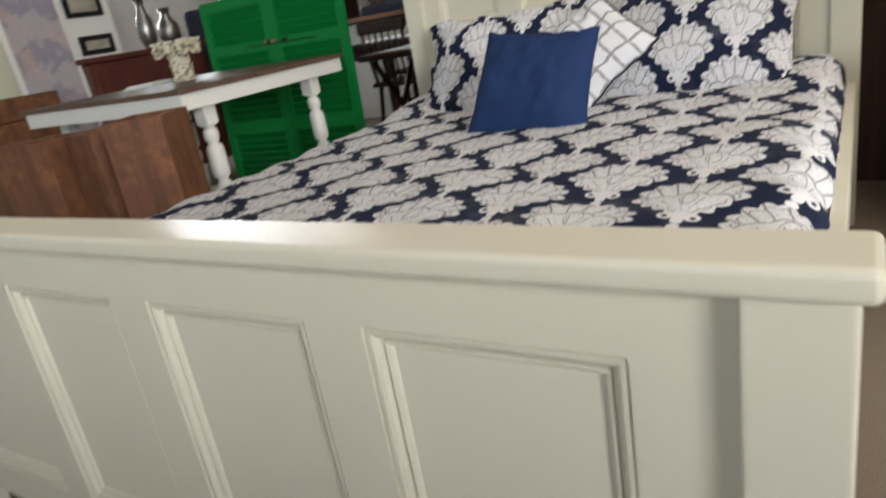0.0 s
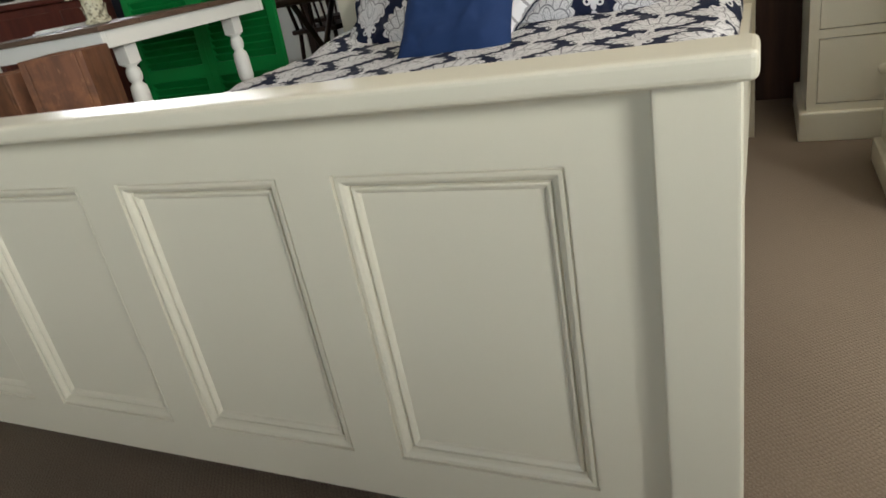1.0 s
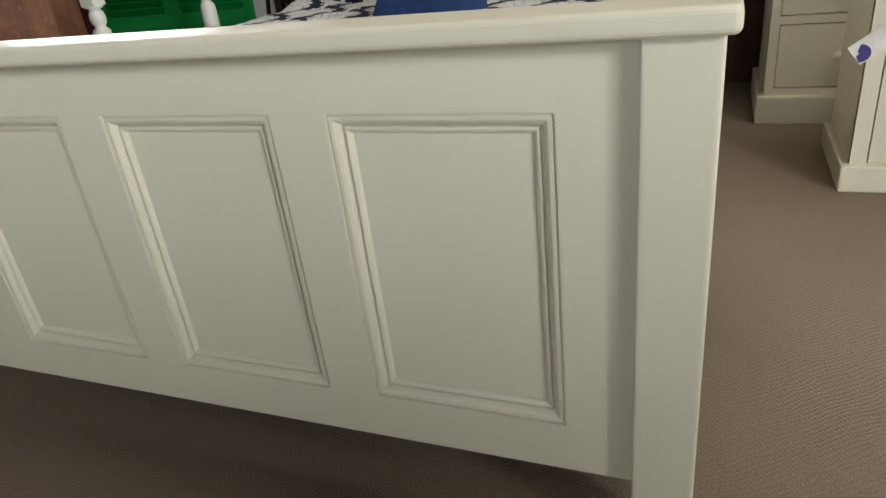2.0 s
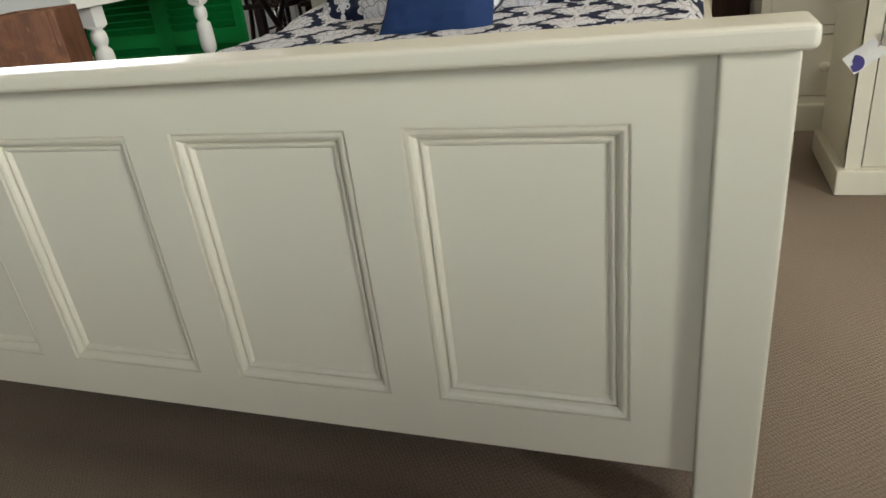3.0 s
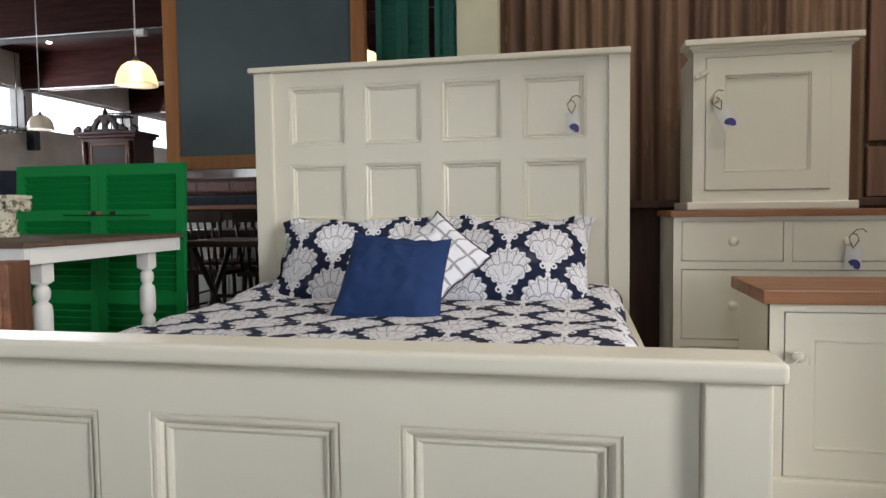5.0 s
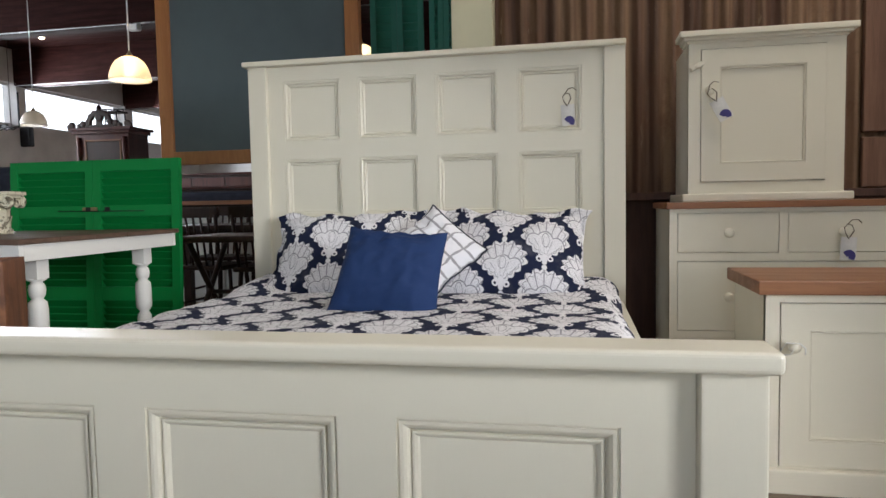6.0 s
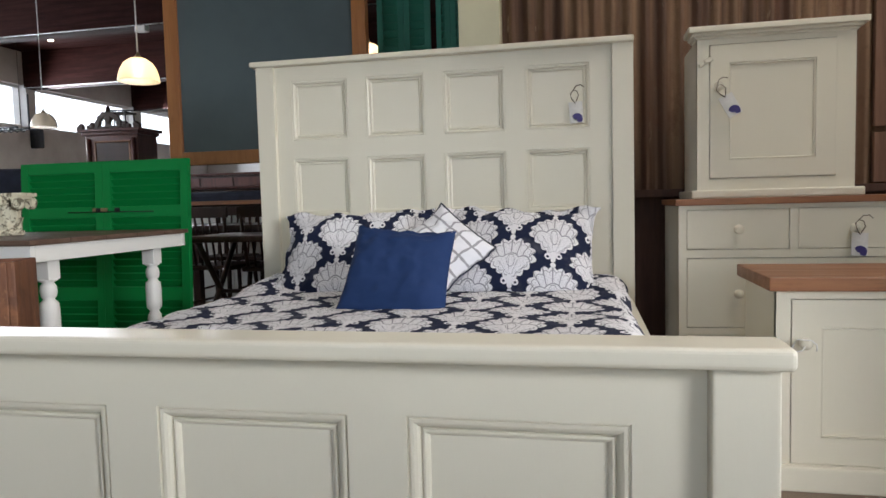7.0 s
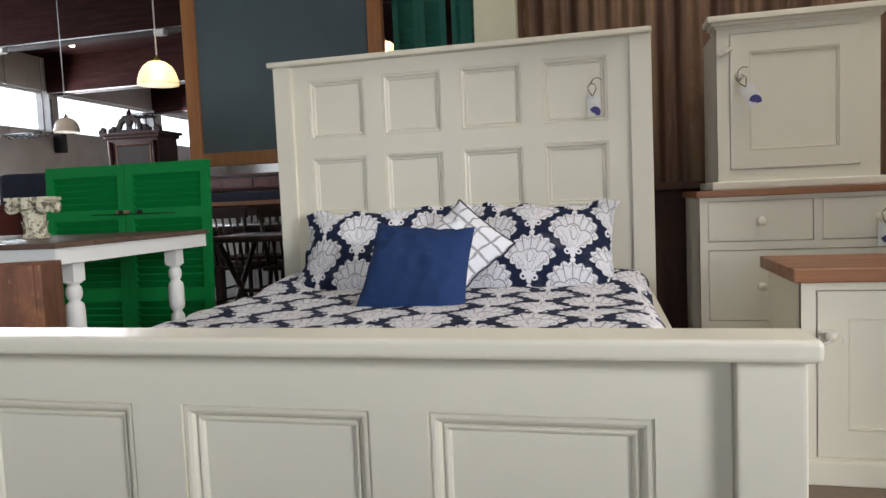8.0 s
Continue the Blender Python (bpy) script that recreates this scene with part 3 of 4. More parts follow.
def wall_cabinet():
    o = thing("cabinet", pose(1.333, 2.215, .874), "small cream cupboard standing on the chest of drawers", "cabinet")
    x0, x1, y0, y1 = -.283, .283, -.175, .16
    part("body", carcass(x0, x1, y0, y1, .0, .62), CREAM, o)
    part("plinth", slab(x0 - .024, y0 - .024, 0, x1 + .03, y1, .032, bevel=.007, seg=3), CREAM, o, "cream moulded plinth")
    b = bmesh.new()
    for i, (d, z0, z1) in enumerate(((.008, .617, .629), (.020, .627, .641), (.036, .639, .662))):
        box(b, x0 - d, y0 - d, z0, x1 + d, -.07 - .002 * i, z1, bevel=.004)
    part("cornice", b, CREAM, o, "stepped cream cornice")
    face_frame(o, y0 - .001, ((x0, .03, x0 + .046, .62), (x1 - .067, .03, x1, .62), (x0, .595, x1, .62), (x0, .03, x1, .076)))
    plank_door(o, x0 + .048, x1 - .069, .079, .592, y0 - .006, .069, knob_x=x0 + .075, knob_z=.43)
    part("latch", box(box(bmesh.new(), -.028, -.012, -.009, .028, 0, .009, bevel=.004, m=pose(0, 0, 0, 0, -28)), -.006, -.02, -.006, .006, -.01, .006, bevel=.002), CREAM, o, "cream turn button", pose(x0 + .03, y0 - .003, .53))
    return o


nightstand()
dresser()
wall_cabinet()


def price_tag(x, y, z, tilt, cord=STRING):
    """A card on a loop of string; x, y, z: where the string hangs."""
    o = thing("price_tag", pose(x, y, z, 0, tilt, 0) @ Matrix.Diagonal((1.3, 1.3, 1.3, 1)), "white card price tag with a dark blue mark on string", "price tag", "price tags")
    part("card", slab(-.021, -.0015, -.03 - .066, .021, 0, -.03, bevel=.0005, seg=1), CARD, o)
    b = bmesh.new()
    arc = [(.002 + .017 * math.cos(a), -.083 + .017 * math.sin(a)) for a in [math.radians(d) for d in range(150, -46, -15)]]
    arc += [(-.002 + .004 * math.cos(a), -.089 + .004 * math.sin(a)) for a in [math.radians(d) for d in range(-45, 151, 28)]]
    face = b.faces.new([b.verts.new((x, -.0018, z)) for x, z in arc])
    up = bmesh.ops.extrude_face_region(b, geom=[face])["geom"]
    bmesh.ops.translate(b, vec=(0, -.0012, 0), verts=[v for v in up if isinstance(v, bmesh.types.BMVert)])
    part("mark", b, INK, o, "dark blue printed mark")
    part("string", tube([(0, 0, -.036), (-.01, -.004, -.02), (-.013, 0, -.004), (-.004, .003, .006), (.008, .003, .003), (.012, -.002, -.012), (0, 0, -.034)], .0017, 6), cord, o)
    part("string", tube([(-.004, .003, .006), (.006, .001, .018), (.02, -.002, .02), (.03, -.003, .011)], .0016, 6), cord, o)
    return o


price_tag(1.125, 1.99, 1.30, -28)
price_tag(1.594, 1.915, .775, 2)
price_tag(1.224, 1.30, .452, 52, CARD)
price_tag(.578, 2.03, 1.318, -4)


# ---- table with the shutters, capital and boxes ----
LEG = ((.026, 0), (.03, .02), (.024, .05), (.03, .08), (.034, .12), (.034, .16), (.022, .18), (.034, .2), (.036, .22), (.036, .3), (.034, .34), (.020, .36), (.031, .375), (.034, .395), (.031, .415), (.020, .43),
       (.034, .445), (.037, .46), (.037, .53), (.034, .555), (.020, .568), (.029, .58), (.032, .597), (.029, .615), (.020, .626), (.036, .634), (.036, .64))


def farm_table():
    o = thing("table", pose(-1.695, 1.575, 0, 0, 0, 1) @ Matrix.Diagonal((1, 1, 1.026, 1)), "white painted farmhouse table with turned legs and dark top", "table")
    w, d, h = 1.0, .945, .775
    for cx, cy in ((-.43, -.325), (.43, -.325), (.43, .285), (-.43, .285)):
        leg = part("leg", lathe([(a * .9, z * .992) for a, z in LEG], 20), WHITE, o, "turned white leg", pose(cx, cy, 0))
        part("block", slab(-.029, -.029, .632, .029, .029, .752, bevel=.003), WHITE, leg)
    for s in (-1, 1):
        part("apron", slab(-w / 2 + .012, s * (d / 2 - .024) - .011, .70, w / 2 - .012, s * (d / 2 - .024) + .011, .757, bevel=.002), WHITE, o, "white painted apron")
        part("apron", slab(s * (w / 2 - .024) - .011, -d / 2 + .036, .70, s * (w / 2 - .024) + .011, d / 2 - .036, .757, bevel=.002), WHITE, o, "white painted apron")
    for s in (-1, 1):
        part("stretcher", slab(-.40, -.02 + s * .305 - .015, .19, .40, -.02 + s * .305 + .015, .235, bevel=.003), WHITE, o)
    for i in range(5):
        y0 = -d / 2 + i * d / 5
        part("plank", slab(-w / 2, y0 + .001, .757, w / 2, y0 + d / 5 - .001, h, bevel=.003), TABLETOP, o, "dark worn top plank")
    return o


farm_table()


def shutter(parent, x0, x1, z0, z1, cells, mat, slat=.032):
    """One louvred leaf; cells: spans of height that hold slats."""
    st = .045
    b = bmesh.new()
    box(b, x0, 0, z0, x0 + st, .03, z1, bevel=.002)
    box(b, x1 - st, 0, z0, x1, .03, z1, bevel=.002)
    zs = [z0] + [v for c in cells for v in c] + [z1]
    for i in range(0, len(zs), 2):
        box(b, x0 + st, .001, zs[i], x1 - st, .029, zs[i + 1], bevel=.002)
    leaf = part("leaf", b, mat, parent)
    s = None
    for c0, c1 in cells:
        k = int((c1 - c0) / slat)
        for i in range(k):
            at = pose((x0 + x1) / 2, .024, c0 + (i + .5) * (c1 - c0) / k, -50)
            if s is None:
                s = part("slat", slab(-(x1 - x0) / 2 + st - .003, -.5 * slat - .006, -.0045, (x1 - x0) / 2 - st + .003, .5 * slat + .004, .0045, bevel=0), mat, leaf, m=at)
            else:
                again(s, leaf, at)
    return leaf


def green_shutters():
    o = thing("shutter_pair", pose(-1.86, 2.27, 0, -3, 0, 1), "bright green louvred wooden shutters standing upright", "shutter")
    cells = [(.09, .42), (.49, .855), (.912, 1.09)]
    shutter(o, -.49, 0, 0, 1.15, cells, GREEN, .034)
    shutter(o, .002, .492, 0, 1.15, cells, GREEN, .034)
    part("hinge", slab(-.055, -.008, .885, .03, 0, .905, bevel=.003), STEEL, o, "worn brass latch")
    # thin dark tube drawn for the shaded gap below the latch
    part("rod", tube([(-.2, -.006, .886), (.3, -.006, .882)], .0025), IRON, o)
    for x in (-.02, .09):
        part("catch", slab(x - .014, -.010, .885, x + .014, -.002, .905, bevel=.003), IRON, o)
    return o


green_shutters()


def capital():
    b = lathe([(.062, 0), (.066, .008), (.064, .018), (.054, .024), (.050, .034), (.047, .09), (.051, .125), (.056, .14)], 28)
    for i in range(10):
        a = 2 * math.pi * i / 10
        for z0, h, r in ((.022, .055, .048), (.062, .06, .046)):
            c = a + (.31 if z0 > .03 else 0)
            m = pose(r * math.cos(c), r * math.sin(c), z0, 0, 0, math.degrees(c) - 90)
            rows = []
            for wd, k in ((.010, 0), (.015, .25), (.014, .6), (.009, .85), (.003, 1.0)):
                out = .003 + .009 * k ** 3
                rows.append([b.verts.new(m @ Vector((s * wd, out + (.005 if s == 0 else 0), k * h))) for s in (-1, 0, 1)])
            for p, q in zip(rows, rows[1:]):
                for j in (0, 1):
                    b.faces.new((p[j], p[j + 1], q[j + 1], q[j]))
    # scrolls at the four corners: a drum with a rolled band on both ends
    for sx in (-1, 1):
        for sy in (-1, 1):
            m = pose(sx * .083, sy * .055, .138, 90)
            lathe([(.026, -.016), (.028, -.013), (.028, .013), (.026, .016)], 18, m, b)
            for end in (-1, 1):
                pts = []
                for k in range(30):
                    a, r = sx * k * .42 + math.pi / 2, .030 * (1 - k / 34)
                    pts.append((sx * .083 + r * math.cos(a) * 1.0, sy * .055 + end * .016, .138 + r * math.sin(a)))
                t = tube(pts, .0042, 6)
                me = bpy.data.meshes.new("scroll")
                t.to_mesh(me)
                t.free()
                b.from_mesh(me)
                bpy.data.meshes.remove(me)
    box(b, -.108, -.078, .166, .108, .078, .182, bevel=.005)
    box(b, -.098, -.068, .154, .098, .068, .167, bevel=.004)
    box(b, -.02, -.086, .128, .02, .086, .178, bevel=.008)
    for v in b.verts:
        v.co += noise.noise_vector(v.co * 45) * .0011
    return solid("column_capital", b, PLASTER, "cream crackled plaster column capital standing on the table", "ornament", pose(-1.738, 1.6, .796, 0, 0, 14) @ Matrix.Diagonal((.8, .8, .96, 1)))


capital()


def timber_box(x, y, w, d, h, turn, label):
    o = thing("timber_box", pose(x, y, 0, 0, 0, turn), label, "box", "timber boxes")
    t = .022
    for name, a in (("side", (-w / 2, -d / 2, 0, -w / 2 + t, d / 2, h)), ("side", (w / 2 - t, -d / 2, 0, w / 2, d / 2, h)),
                    ("front", (-w / 2 + t, -d / 2, 0, w / 2 - t, -d / 2 + t, h)), ("back", (-w / 2 + t, d / 2 - t, 0, w / 2 - t, d / 2, h))):
        part(name, slab(*a, bevel=.004), CRATEWOOD, o)
    part("inside", slab(-w / 2 + t, -d / 2 + t, h - .07, w / 2 - t, d / 2 - t, h - .05, bevel=.002), CRATEWOOD, o)
    return o


timber_box(-1.20, .965, .2, .22, .74, 28, "tall brown reclaimed timber box pedestal")
timber_box(-1.50, 1.0, .19, .2, .705, -6, "brown timber box pedestal with an open top")
timber_box(-1.73, .91, .22, .23, .70, 14, "brown timber box pedestal with worn edges")
timber_box(-2.06, .96, .28, .24, .68, 2, "wide brown timber box pedestal with an open top")


# ---- the framed board and what stands behind ----
def framed_board():
    o = thing("framed_board", pose(-1.24, 3.0, 0), "grey-blue board hung in a varnished pine frame", "board")
    for x in (-.6, .6):
        part("post", slab(x - .042, -.03, 1.155, x + .042, .03, 3.868, bevel=.004), ORANGE, o)
    part("bottom_rail", slab(-.558, -.03, 1.155, .558, .03, 1.235, bevel=.004), ORANGE, o)
    part("top_rail", slab(-.558, -.03, 3.2, .558, .03, 3.28, bevel=.004), ORANGE, o)
    part("board", slab(-.558, -.008, 1.235, .558, .008, 3.2, bevel=0), SLATE, o, "smooth grey-blue board")
    return o


framed_board()


def glass_material():
    GLASSY.use_nodes = True
    nt = GLASSY.node_tree
    b = nt.nodes["Principled BSDF"]
    b.inputs["Base Color"].default_value = (.95, .9, .82, 1)
    b.inputs["Roughness"].default_value = .2
    b.inputs["Transmission Weight"].default_value = .6
    t = nt.nodes.new("ShaderNodeBsdfTranslucent")
    t.inputs["Color"].default_value = (.95, .88, .78, 1)
    mix = nt.nodes.new("ShaderNodeMixShader")
    mix.inputs[0].default_value = .5
    nt.links.new(b.outputs[0], mix.inputs[1])
    nt.links.new(t.outputs[0], mix.inputs[2])
    nt.links.new(mix.outputs[0], nt.nodes["Material Output"].inputs[0])


glass_material()


def bulb_material():
    m = bpy.data.materials.new("lit_bulb")
    m.use_nodes = True
    b = m.node_tree.nodes["Principled BSDF"]
    b.inputs["Base Color"].default_value = (1, .9, .75, 1)
    b.inputs["Emission Color"].default_value = (1, .72, .42, 1)
    b.inputs["Emission Strength"].default_value = 34
    return m


BULB = bulb_material()


def pendant(x, y, z, top, label, lit=True):
    """z: the rim of the shade."""
    o = thing("pendant_lamp", pose(x, y, z), label, "lamp", "pendant lamps")
    b = bmesh.new()
    n = 48
    prof = ((.135, .018), (.136, .03), (.131, .062), (.118, .105), (.093, .148), (.056, .176), (.02, .184))
    rings = []
    for r, h in prof:
        ring = []
        for i in range(n):
            k = r * (1 + (.018 if i % 2 else 0) * (1 if h > .012 else 0))
            ring.append(b.verts.new((k * math.cos(2 * math.pi * i / n), k * math.sin(2 * math.pi * i / n), h)))
        rings.append(ring)
    for p, q in zip(rings, rings[1:]):
        for i in range(n):
            b.faces.new((p[i], p[(i + 1) % n], q[(i + 1) % n], q[i])).smooth = True
    s = part("shade", b, GLASSY, o, "ribbed clear glass dome")
    m = s.modifiers.new("thickness", "SOLIDIFY")
    m.thickness = .004
    part("holder", lathe([(.024, .18), (.026, .188), (.018, .2), (.01, .21), (.006, .225)], 18), STEEL, o)
    part("bulb", lathe([(.012, .17), (.02, .15), (.036, .115), (.04, .09), (.034, .065), (.015, .05), (.002, .047)], 16), BULB if lit else CARD, o, "glowing warm bulb" if lit else "white unlit bulb")
    part("cord", tube([(0, 0, .215), (0, 0, top - z)], .0045), CARD, o, "pale cord")
    return o


pendant(-2.41, 3.45, 1.762, 3.868, "ribbed glass pendant lamp, lit, on a long cord")
pendant(-5.31, 5.8, 1.83, 3.868, "ribbed glass pendant lamp, unlit, far in the hall", False)
pendant(-1.10, 4.6, 2.02, 3.868, "ribbed glass pendant lamp behind the board")


def spindle_chair(m, label):
    o = thing("chair", m, label, "chair", "dark spindle chairs")
    part("seat", slab(-.21, -.20, .43, .21, .21, .465, bevel=.015, seg=3), DARKWOOD, o)
    for x, y, lean_y in ((-.17, -.16, -.03), (.17, -.16, -.03), (-.16, .17, .05), (.16, .17, .05)):
        part("leg", tube([(x * 1.15, y + lean_y, 0), (x, y, .43)], .017), DARKWOOD, o)
    for x in (-.17, .17):
        part("stretcher", tube([(x, -.17, .18), (x, .2, .18)], .01), DARKWOOD, o)
    for i in range(7):
        x = -.17 + i * .34 / 6
        part("spindle", tube([(x, .18, .46), (x * 1.1, .25, .84)], .009 if 0 < i < 6 else .014), DARKWOOD, o)
    part("crest_rail", slab(-.215, .232, .82, .215, .258, .90, bevel=.006), DARKWOOD, o)
    return o


first = spindle_chair(pose(-1.62, 3.86, 0, 0, 0, 190), "dark stained spindle-back wooden chair at the table")
for x, y, r in ((-2.12, 3.95, 176), (-2.55, 4.78, 4), (-2.08, 4.8, -3), (-1.6, 4.78, 2)):
    copy_thing(first, pose(x, y, 0, 0, 0, r))


def dining_table(m, w, d, h, mat, label):
    o = thing("dining_table", m, label, "table")
    part("tabletop", slab(-w / 2, -d / 2, h - .04, w / 2, d / 2, h, bevel=.006), mat, o)
    for x in (-1, 1):
        for y in (-1, 1):
            part("leg", slab(x * (w / 2 - .07) - .035, y * (d / 2 - .07) - .035, 0, x * (w / 2 - .07) + .035, y * (d / 2 - .07) + .035, h - .04, bevel=.004), DARKWOOD, o)
    part("apron", slab(-w / 2 + .1, -d / 2 + .06, h - .13, w / 2 - .1, d / 2 - .06, h - .04, bevel=.003), DARKWOOD, o)
    return o


dining_table(pose(-1.9, 4.25, 0), 1.8, .8, .76, DARKWOOD, "dark wooden dining table with spindle chairs")
def crossed_table():
    o = thing("side_table", pose(-1.42, 3.3, 0), "dark wooden table on crossed trestle legs", "table")
    part("tabletop", slab(-.44, -.3, .675, .44, .3, .715, bevel=.016, seg=3), DARKWOOD, o)
    for x in (-.36, .36):
        for s in (-1, 1):
            part("leg", tube([(x, -.27 * s, 0), (x, .24 * s, .675)], .019), DARKWOOD, o)
    part("stretcher", tube([(-.36, 0, .335), (.36, 0, .335)], .014), DARKWOOD, o)


crossed_table()
dining_table(pose(-2.5, 5.7, 0), 2.6, .8, .965, OAK, "tall red-brown wooden table in the hall")


def carved_cabinet():
    o = thing("carved_cabinet", pose(-4.98, 6.65, 0, 0, 0, 2) @ Matrix.Diagonal((.95, 1, 1.012, 1)), "dark red carved antique cabinet with a scrolled crest", "cabinet")
    part("body", slab(-.37, -.19, 0, .37, .21, 1.80, bevel=.01), REDWOOD, o)
    part("door", slab(-.21, -.205, .5, .25, -.19, 1.70, bevel=.006), DARKWOOD, o, "dark glazed door")
    for a in ((-.235, .48, -.212, 1.722), (.252, .48, .275, 1.722), (-.212, 1.702, .252, 1.722)):
        part("bead", slab(a[0], -.212, a[1], a[2], -.19, a[3], bevel=.004), OAK, o)
    part("cornice", box(box(bmesh.new(), -.40, -.22, 1.79, .40, .23, 1.835, bevel=.01), -.435, -.25, 1.83, .435, .25, 1.865, bevel=.008), REDWOOD, o)
    b = bmesh.new()
    box(b, -.20, -.235, 1.86, .20, -.205, 1.895, bevel=.008)
    for k in range(15):
        a = math.pi * k / 14
        r = .030 + .012 * (k % 2)
        lathe([(r * .6, -.02), (r, -.014), (r, .014), (r * .6, .02)], 12, pose(.15 * math.cos(a), -.22, 1.90 + .135 * math.sin(a), 90), b)
    lathe([(.03, -.02), (.055, -.014), (.055, .014), (.03, .02)], 14, pose(0, -.22, 1.98, 90), b)
    lathe([(.022, 0), (.034, .022), (.024, .05), (.008, .07)], 12, pose(0, -.22, 2.06), b)
    box(b, -.035, -.232, 1.88, .035, -.208, 2.0, bevel=.006)
    for s in (-1, 1):
        for x, z, r in ((.23, 1.905, .04), (.28, 1.885, .03), (.385, 1.895, .042), (.425, 1.88, .028)):
            lathe([(r * .6, -.022), (r, -.014), (r, .014), (r * .6, .022)], 12, pose(s * x, -.22, z, 90), b)
    part("crest", b, DARKWOOD, o, "scrolled carved crest")
    for s in (-1, 1):
        part("column", lathe([(.03, 0), (.03, .1), (.02, .14), (.026, .5), (.02, .9), (.03, .95), (.03, 1.15)], 14), REDWOOD, o, m=pose(s * .315, -.2, .6))
    return o


carved_cabinet()


def far_shutter(x, y, z0, z1, w, label, turn):
    o = thing("teal_shutter", pose(x, y, 0, 0, 0, turn), label, "shutter")
    shutter(o, -w / 2, 0, z0, z1, [(z0 + .1, z0 + .9), (z0 + 1.0, z1 - .1)], TEAL, .06)
    shutter(o, .002, w / 2, z0, z1, [(z0 + .1, z0 + .9), (z0 + 1.0, z1 - .1)], TEAL, .06)
    return o


far_shutter(-.745, 4.4, 0, 2.9, .42, "tall teal louvred shutters standing behind the partition", 4)
far_shutter(-.395, 4.5, 0, 2.9, .24, "narrow old green shutters with peeling paint", -12)


# ---- the far corner beyond the table ----
def navy_chair():
    o = thing("armchair", pose(-3.62, 3.5, 0, 0, 0, 20), "dark navy upholstered high-backed armchair", "armchair")
    part("seat", slab(-.32, -.32, .25, .32, .3, .46, bevel=.05, seg=4), NAVYCLOTH, o)
    part("backrest", slab(-.34, .2, .3, .34, .36, 1.24, bevel=.07, seg=4), NAVYCLOTH, o)
    for x in (-.33, .33):
        part("armrest", slab(x - .06, -.3, .3, x + .06, .28, .64, bevel=.05, seg=4), NAVYCLOTH, o)
        for y in (-.26, .26):
            part("leg", lathe([(.014, 0), (.022, .22), (.026, .3)], 12), DARKWOOD, o, m=pose(x * .85, y, 0))
    return o


def patterned(name, ca, cb, cc):
    def make():
        p = coords()
        x, y, z = xyz(p)
        n = grain(p, 9, 4, .6)
        ring = X.op("SINE", X.op("SQRT", y * y * 30 + z * z * 9) * 7 + n * 9)
        c = blend(step(ring, -.3, .6), ca, cb)
        c = blend(step(grain(p, 5, 3), .5, .68) * .7, c, cc)
        return c, ring * .002, None
    return material(name, make, .7)


TAPESTRY = patterned("faded_pattern", (.42, .38, .40), (.30, .27, .32), (.52, .38, .33))


def picture(parent, y0, y1, z0, z1, x):
    f = part("picture_frame", frame_mesh(((y0, z0, y1, z0 + .03), (y0, z1 - .03, y1, z1), (y0, z0, y0 + .03, z1), (y1 - .03, z0, y1, z1)), -.012, .012), IRON, parent, "thin black frame", pose(x, 0, 0, 0, 0, 90))
    part("print", slab(y0 + .03, -.002, z0 + .03, y1 - .03, .002, z1 - .03, bevel=0), CARD_TAN, f, "tan print")
    return f


CARD_TAN = plain("tan_print", (.42, .38, .30), .6, 0, .3, 8)


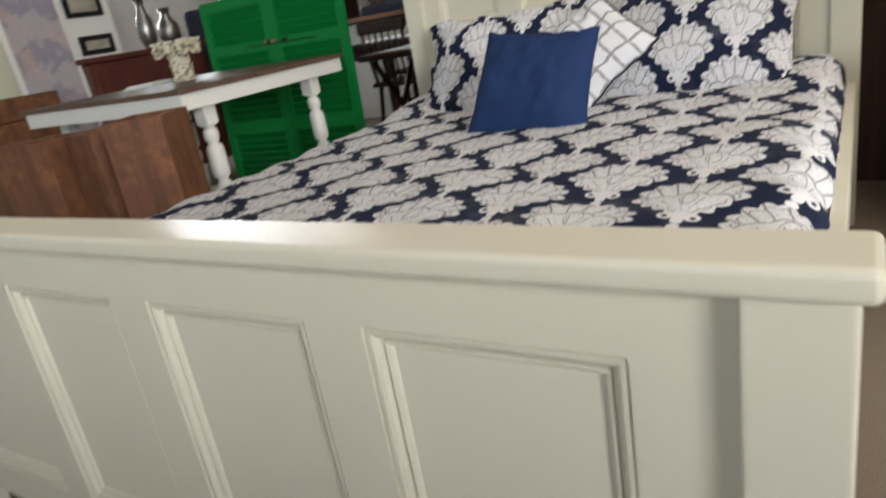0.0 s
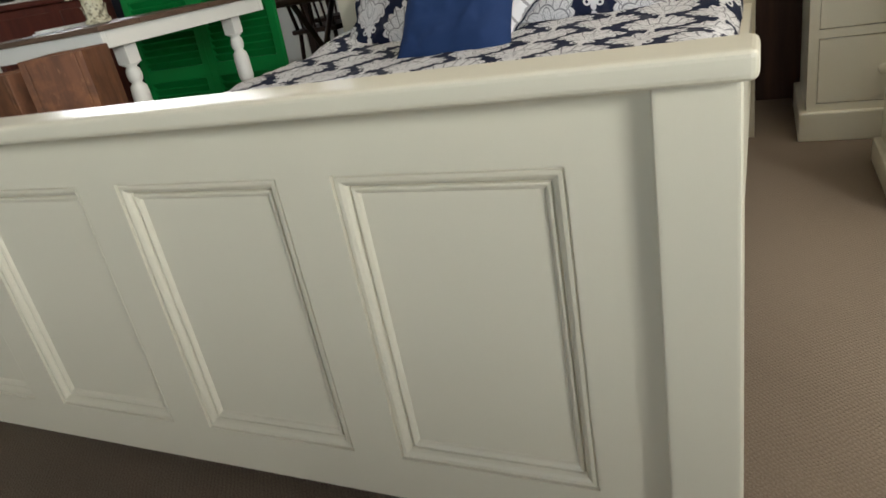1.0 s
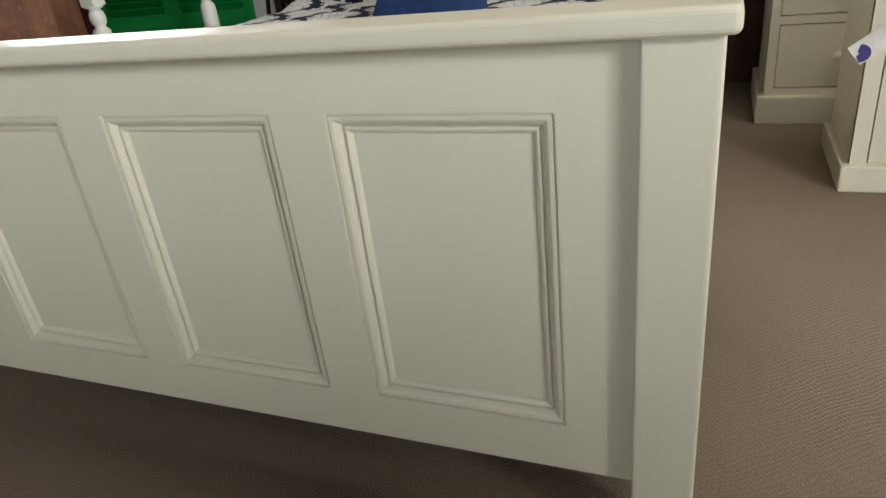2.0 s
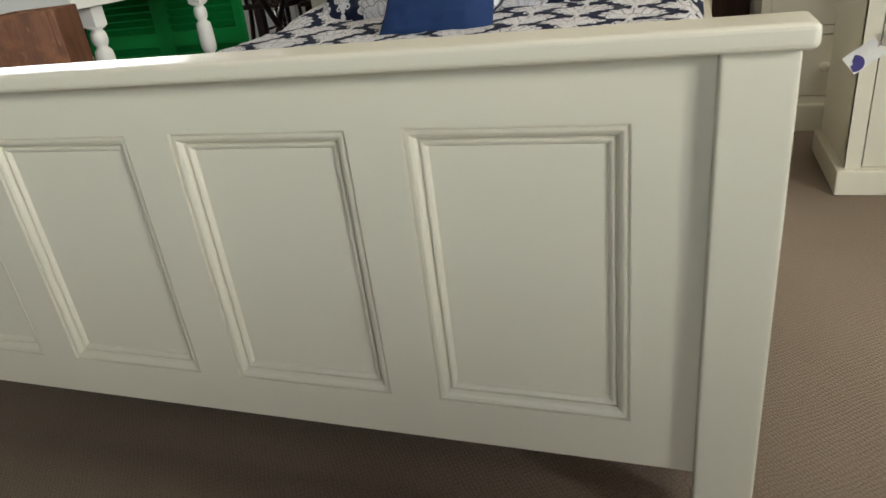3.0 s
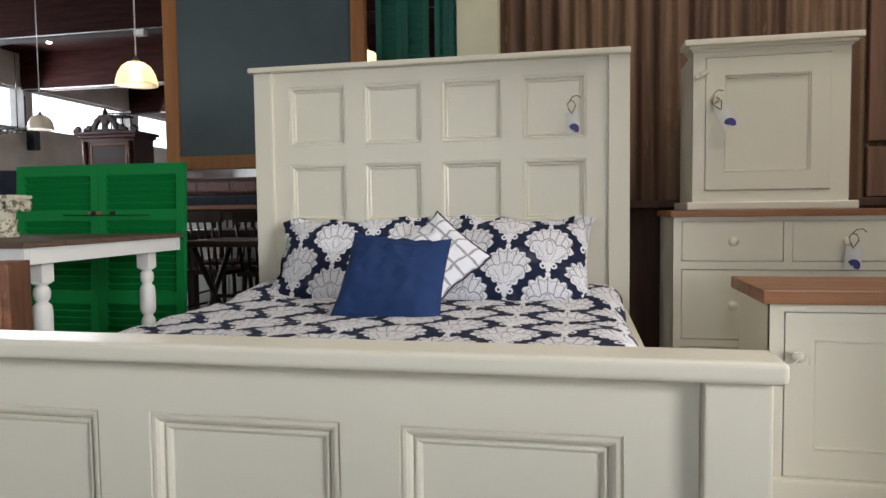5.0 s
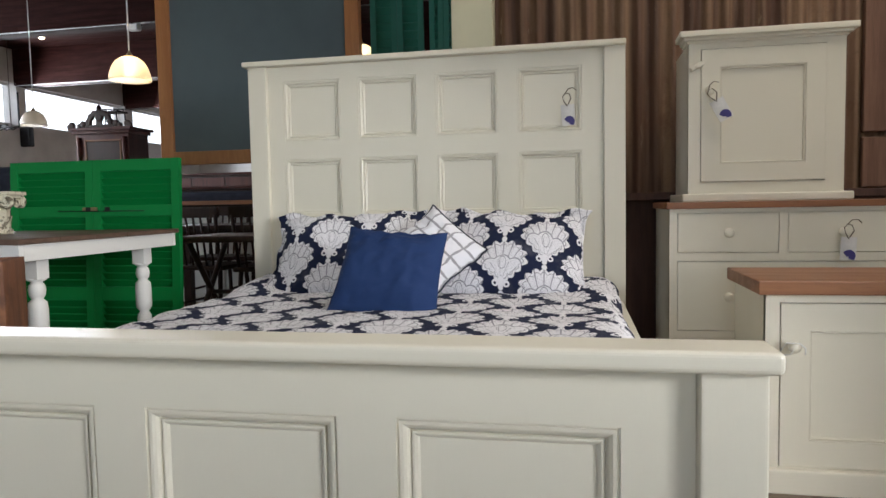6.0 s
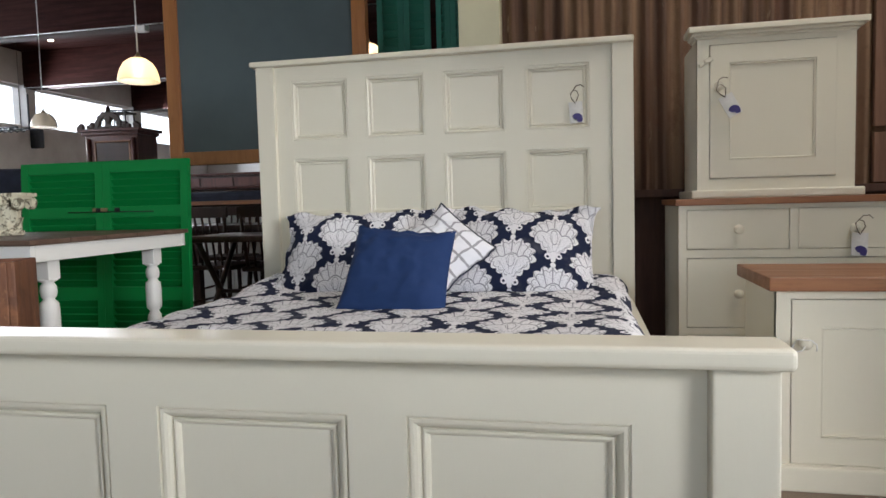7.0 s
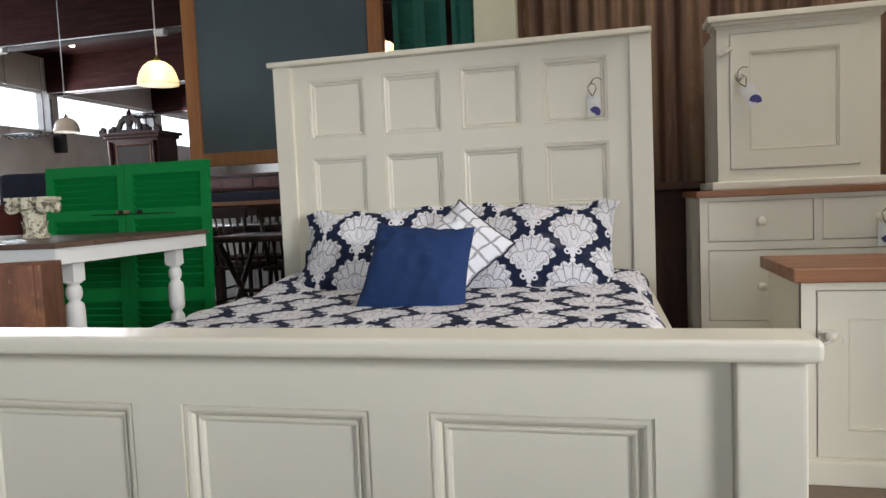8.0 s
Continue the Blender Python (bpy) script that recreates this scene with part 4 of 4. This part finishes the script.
def far_corner():
    navy_chair()
    o = thing("patterned_screen", pose(-3.42, 2.03, 0, 0, -3, 4), "tall faded grey and pink patterned screen panel", "screen")
    part("panel", slab(-.012, -.19, 0, .012, .19, 1.9, bevel=.004), TAPESTRY, o)
    for y in (-.2, .2):
        part("edge", slab(-.016, y - .012, 0, .016, y + .012, 1.9, bevel=.003), WHITE, o)
    o = thing("sideboard", pose(-3.62, 2.72, 0), "polished red-brown mahogany sideboard", "sideboard")
    part("body", slab(-.22, -.48, .1, .2, .5, .95, bevel=.02, seg=3), REDWOOD, o)
    part("top", slab(-.25, -.51, .95, .23, .53, .985, bevel=.008), REDWOOD, o)
    for x in (-.16, .15):
        for y in (-.4, .42):
            part("leg", lathe([(.02, 0), (.03, .05), (.024, .1)], 12), REDWOOD, o, m=pose(x, y, 0))
    for y in (-.23, .25):
        part("door", slab(.2, y - .21, .16, .212, y + .21, .9, bevel=.006), REDWOOD, o)
    o = thing("white_panel", pose(-3.6, 2.45, .986), "white painted panel with two black picture frames", "panel")
    part("board", slab(-.012, -.22, 0, .012, .20, .9, bevel=.004), WHITE, o)
    picture(o, -.13, .13, .26, .62, .0255)
    picture(o, -.10, .14, .02, .14, .0255)
    o = thing("wooden_chest", pose(-3.2, 1.42, 0, 0, 0, 8), "old brown wooden chest with a lid", "chest")
    part("body", slab(-.2, -.32, 0, .2, .32, .72, bevel=.006), CRATEWOOD, o)
    part("lid", slab(-.215, -.335, .724, .215, .335, .84, bevel=.012, seg=3), CRATEWOOD, o)
    for y, h, r in ((2.86, .34, .06), (3.05, .26, .075)):
        o = solid("vase", lathe([(r * .6, 0), (r, h * .2), (r, h * .55), (r * .45, h * .8), (r * .6, h), (r * .5, h), (r * .36, h * .8), (r * .8, h * .5), (r * .4, .02)], 20), SILVER, "dark tarnished silver vase on the sideboard", "vase", pose(-3.55, y, .986), "vases")
    o = thing("loudspeaker", pose(-9.31, 10.06, 2.1), "small black loudspeaker fixed to the wall", "loudspeaker")
    part("case", slab(-.138, -.02, 0, .08, .10, .36, bevel=.03, seg=3), IRON, o)
    part("bracket", slab(-.138, -.03, .36, -.11, -.012, 1.0, bevel=.004), IRON, o)
    o = solid("book", box(box(bmesh.new(), -.08, -.11, 0, .08, .11, .006, bevel=.001), -.072, -.1, .0065, .08, .1, .014, bevel=.001), CARD, "white papers lying on the table", "papers", pose(-1.98, 1.62, .796, 0, 0, 12))


far_corner()


def beam_fittings():
    for y in (6.875, 10.005):
        solid("conduit", tube([(-9.4, y, 3.205), (1.0, y, 3.205)], .008), SILVER, "thin pale cable pipe along the beam", "pipe")
    for x in (-4.76, -7.22):
        o = thing("ceiling_speaker", pose(x, 6.9, 3.2), "small white box loudspeaker under the beam", "loudspeaker", "beam loudspeakers")
        part("case", slab(-.075, -.08, -.085, .075, .02, -.01, bevel=.02, seg=3), CARD, o)
        part("bracket", slab(-.02, -.06, -.012, .02, 0, 0, bevel=.002), IRON, o)
    o = thing("spotlight", pose(-8.3, 9.4, 3.868), "small round white ceiling spotlight, lit", "lamp")
    part("ring", lathe([(.045, -.02), (.05, -.02), (.05, 0), (.045, 0)], 20), CARD, o)
    part("bulb", lathe([(.01, -.034), (.03, -.03), (.042, -.02)], 16), BULB, o, "glowing bulb")


beam_fittings()


def hall_ironwork():
    o = thing("wall_rack", pose(-8.8, 8.8, 0), "black wrought iron rack hanging from the ceiling", "rack")
    for y in (-.12, .12):
        part("rail", tube([(-.4, y, 2.30), (.4, y, 2.30)], .016), IRON, o)
    for k in range(7):
        x = -.36 + k * .12
        part("bar", tube([(x, -.14, 2.30), (x + .03, 0, 2.24), (x, .14, 2.30)], .011), IRON, o)
    for x in (-.36, .36):
        part("chain", tube([(x, 0, 2.25), (x, 0, 3.868)], .004), IRON, o)
    o = thing("iron_stand", pose(-5.02, 6.70, 1.888), "small black iron plant stand on top of the cabinet", "stand")
    part("shelf", slab(-.17, -.1, .20, .17, .1, .22, bevel=.004), IRON, o)
    for x in (-.15, .15):
        for y in (-.08, .08):
            part("leg", tube([(x, y, 0), (x * .9, y, .2)], .009), IRON, o)
    part("top_rail", tube([(-.2, .08, .27), (.2, .08, .25)], .009), IRON, o)
    for x in (-.12, .12):
        part("upright", tube([(x, .08, .22), (x, .08, .262)], .008), IRON, o)


hall_ironwork()


def buffet(x, y, w, h, turn, label, front=DARKWOOD, trim=REDWOOD):
    o = thing("buffet", pose(x, y, 0, 0, 0, turn), label, "cabinet")
    part("body", slab(-w / 2, -.22, .06, w / 2, .22, h - .03, bevel=.006), front, o)
    part("top", slab(-w / 2 - .03, -.25, h - .03, w / 2 + .03, .24, h, bevel=.006), trim, o)
    part("plinth", slab(-w / 2 + .03, -.2, 0, w / 2 - .03, .2, .06, bevel=.003), front, o)
    k = max(2, round(w / .5))
    for i in range(k):
        a = -w / 2 + .03 + i * (w - .06) / k
        d = part("door", slab(a + .01, -.234, .1, a + (w - .06) / k - .01, -.22, h - .26, bevel=.005), front, o)
        part("drawer", slab(a + .01, -.234, h - .24, a + (w - .06) / k - .01, -.22, h - .07, bevel=.005), trim, o)
    return o


# added pale cabinet, stands in for the light showing between the chair spindles
buffet(-3.1, 5.25, 1.9, .90, 2, "pale low sideboard added as the light seen between chair spindles", WHITE, WHITE)
# added dark bulk that hides the too bright wall below the framed board
buffet(-4.5, 8.7, 2.2, 1.42, 2, "tall dark mahogany sideboard added to cover the bright far wall")
buffet(-3.3, 7.1, 2.2, 1.16, 4, "long dark mahogany buffet standing in the hall")
buffet(-.9, 6.4, 1.6, 1.25, -3, "dark mahogany buffet with red-brown drawers")
solid("sofa_back", slab(-.7, -.3, 0, .7, .3, 1.08, bevel=.09, seg=4), NAVYCLOTH, "black upholstered sofa seen from behind", "sofa", pose(-3.35, 6.35, 0, 0, 0, 3))
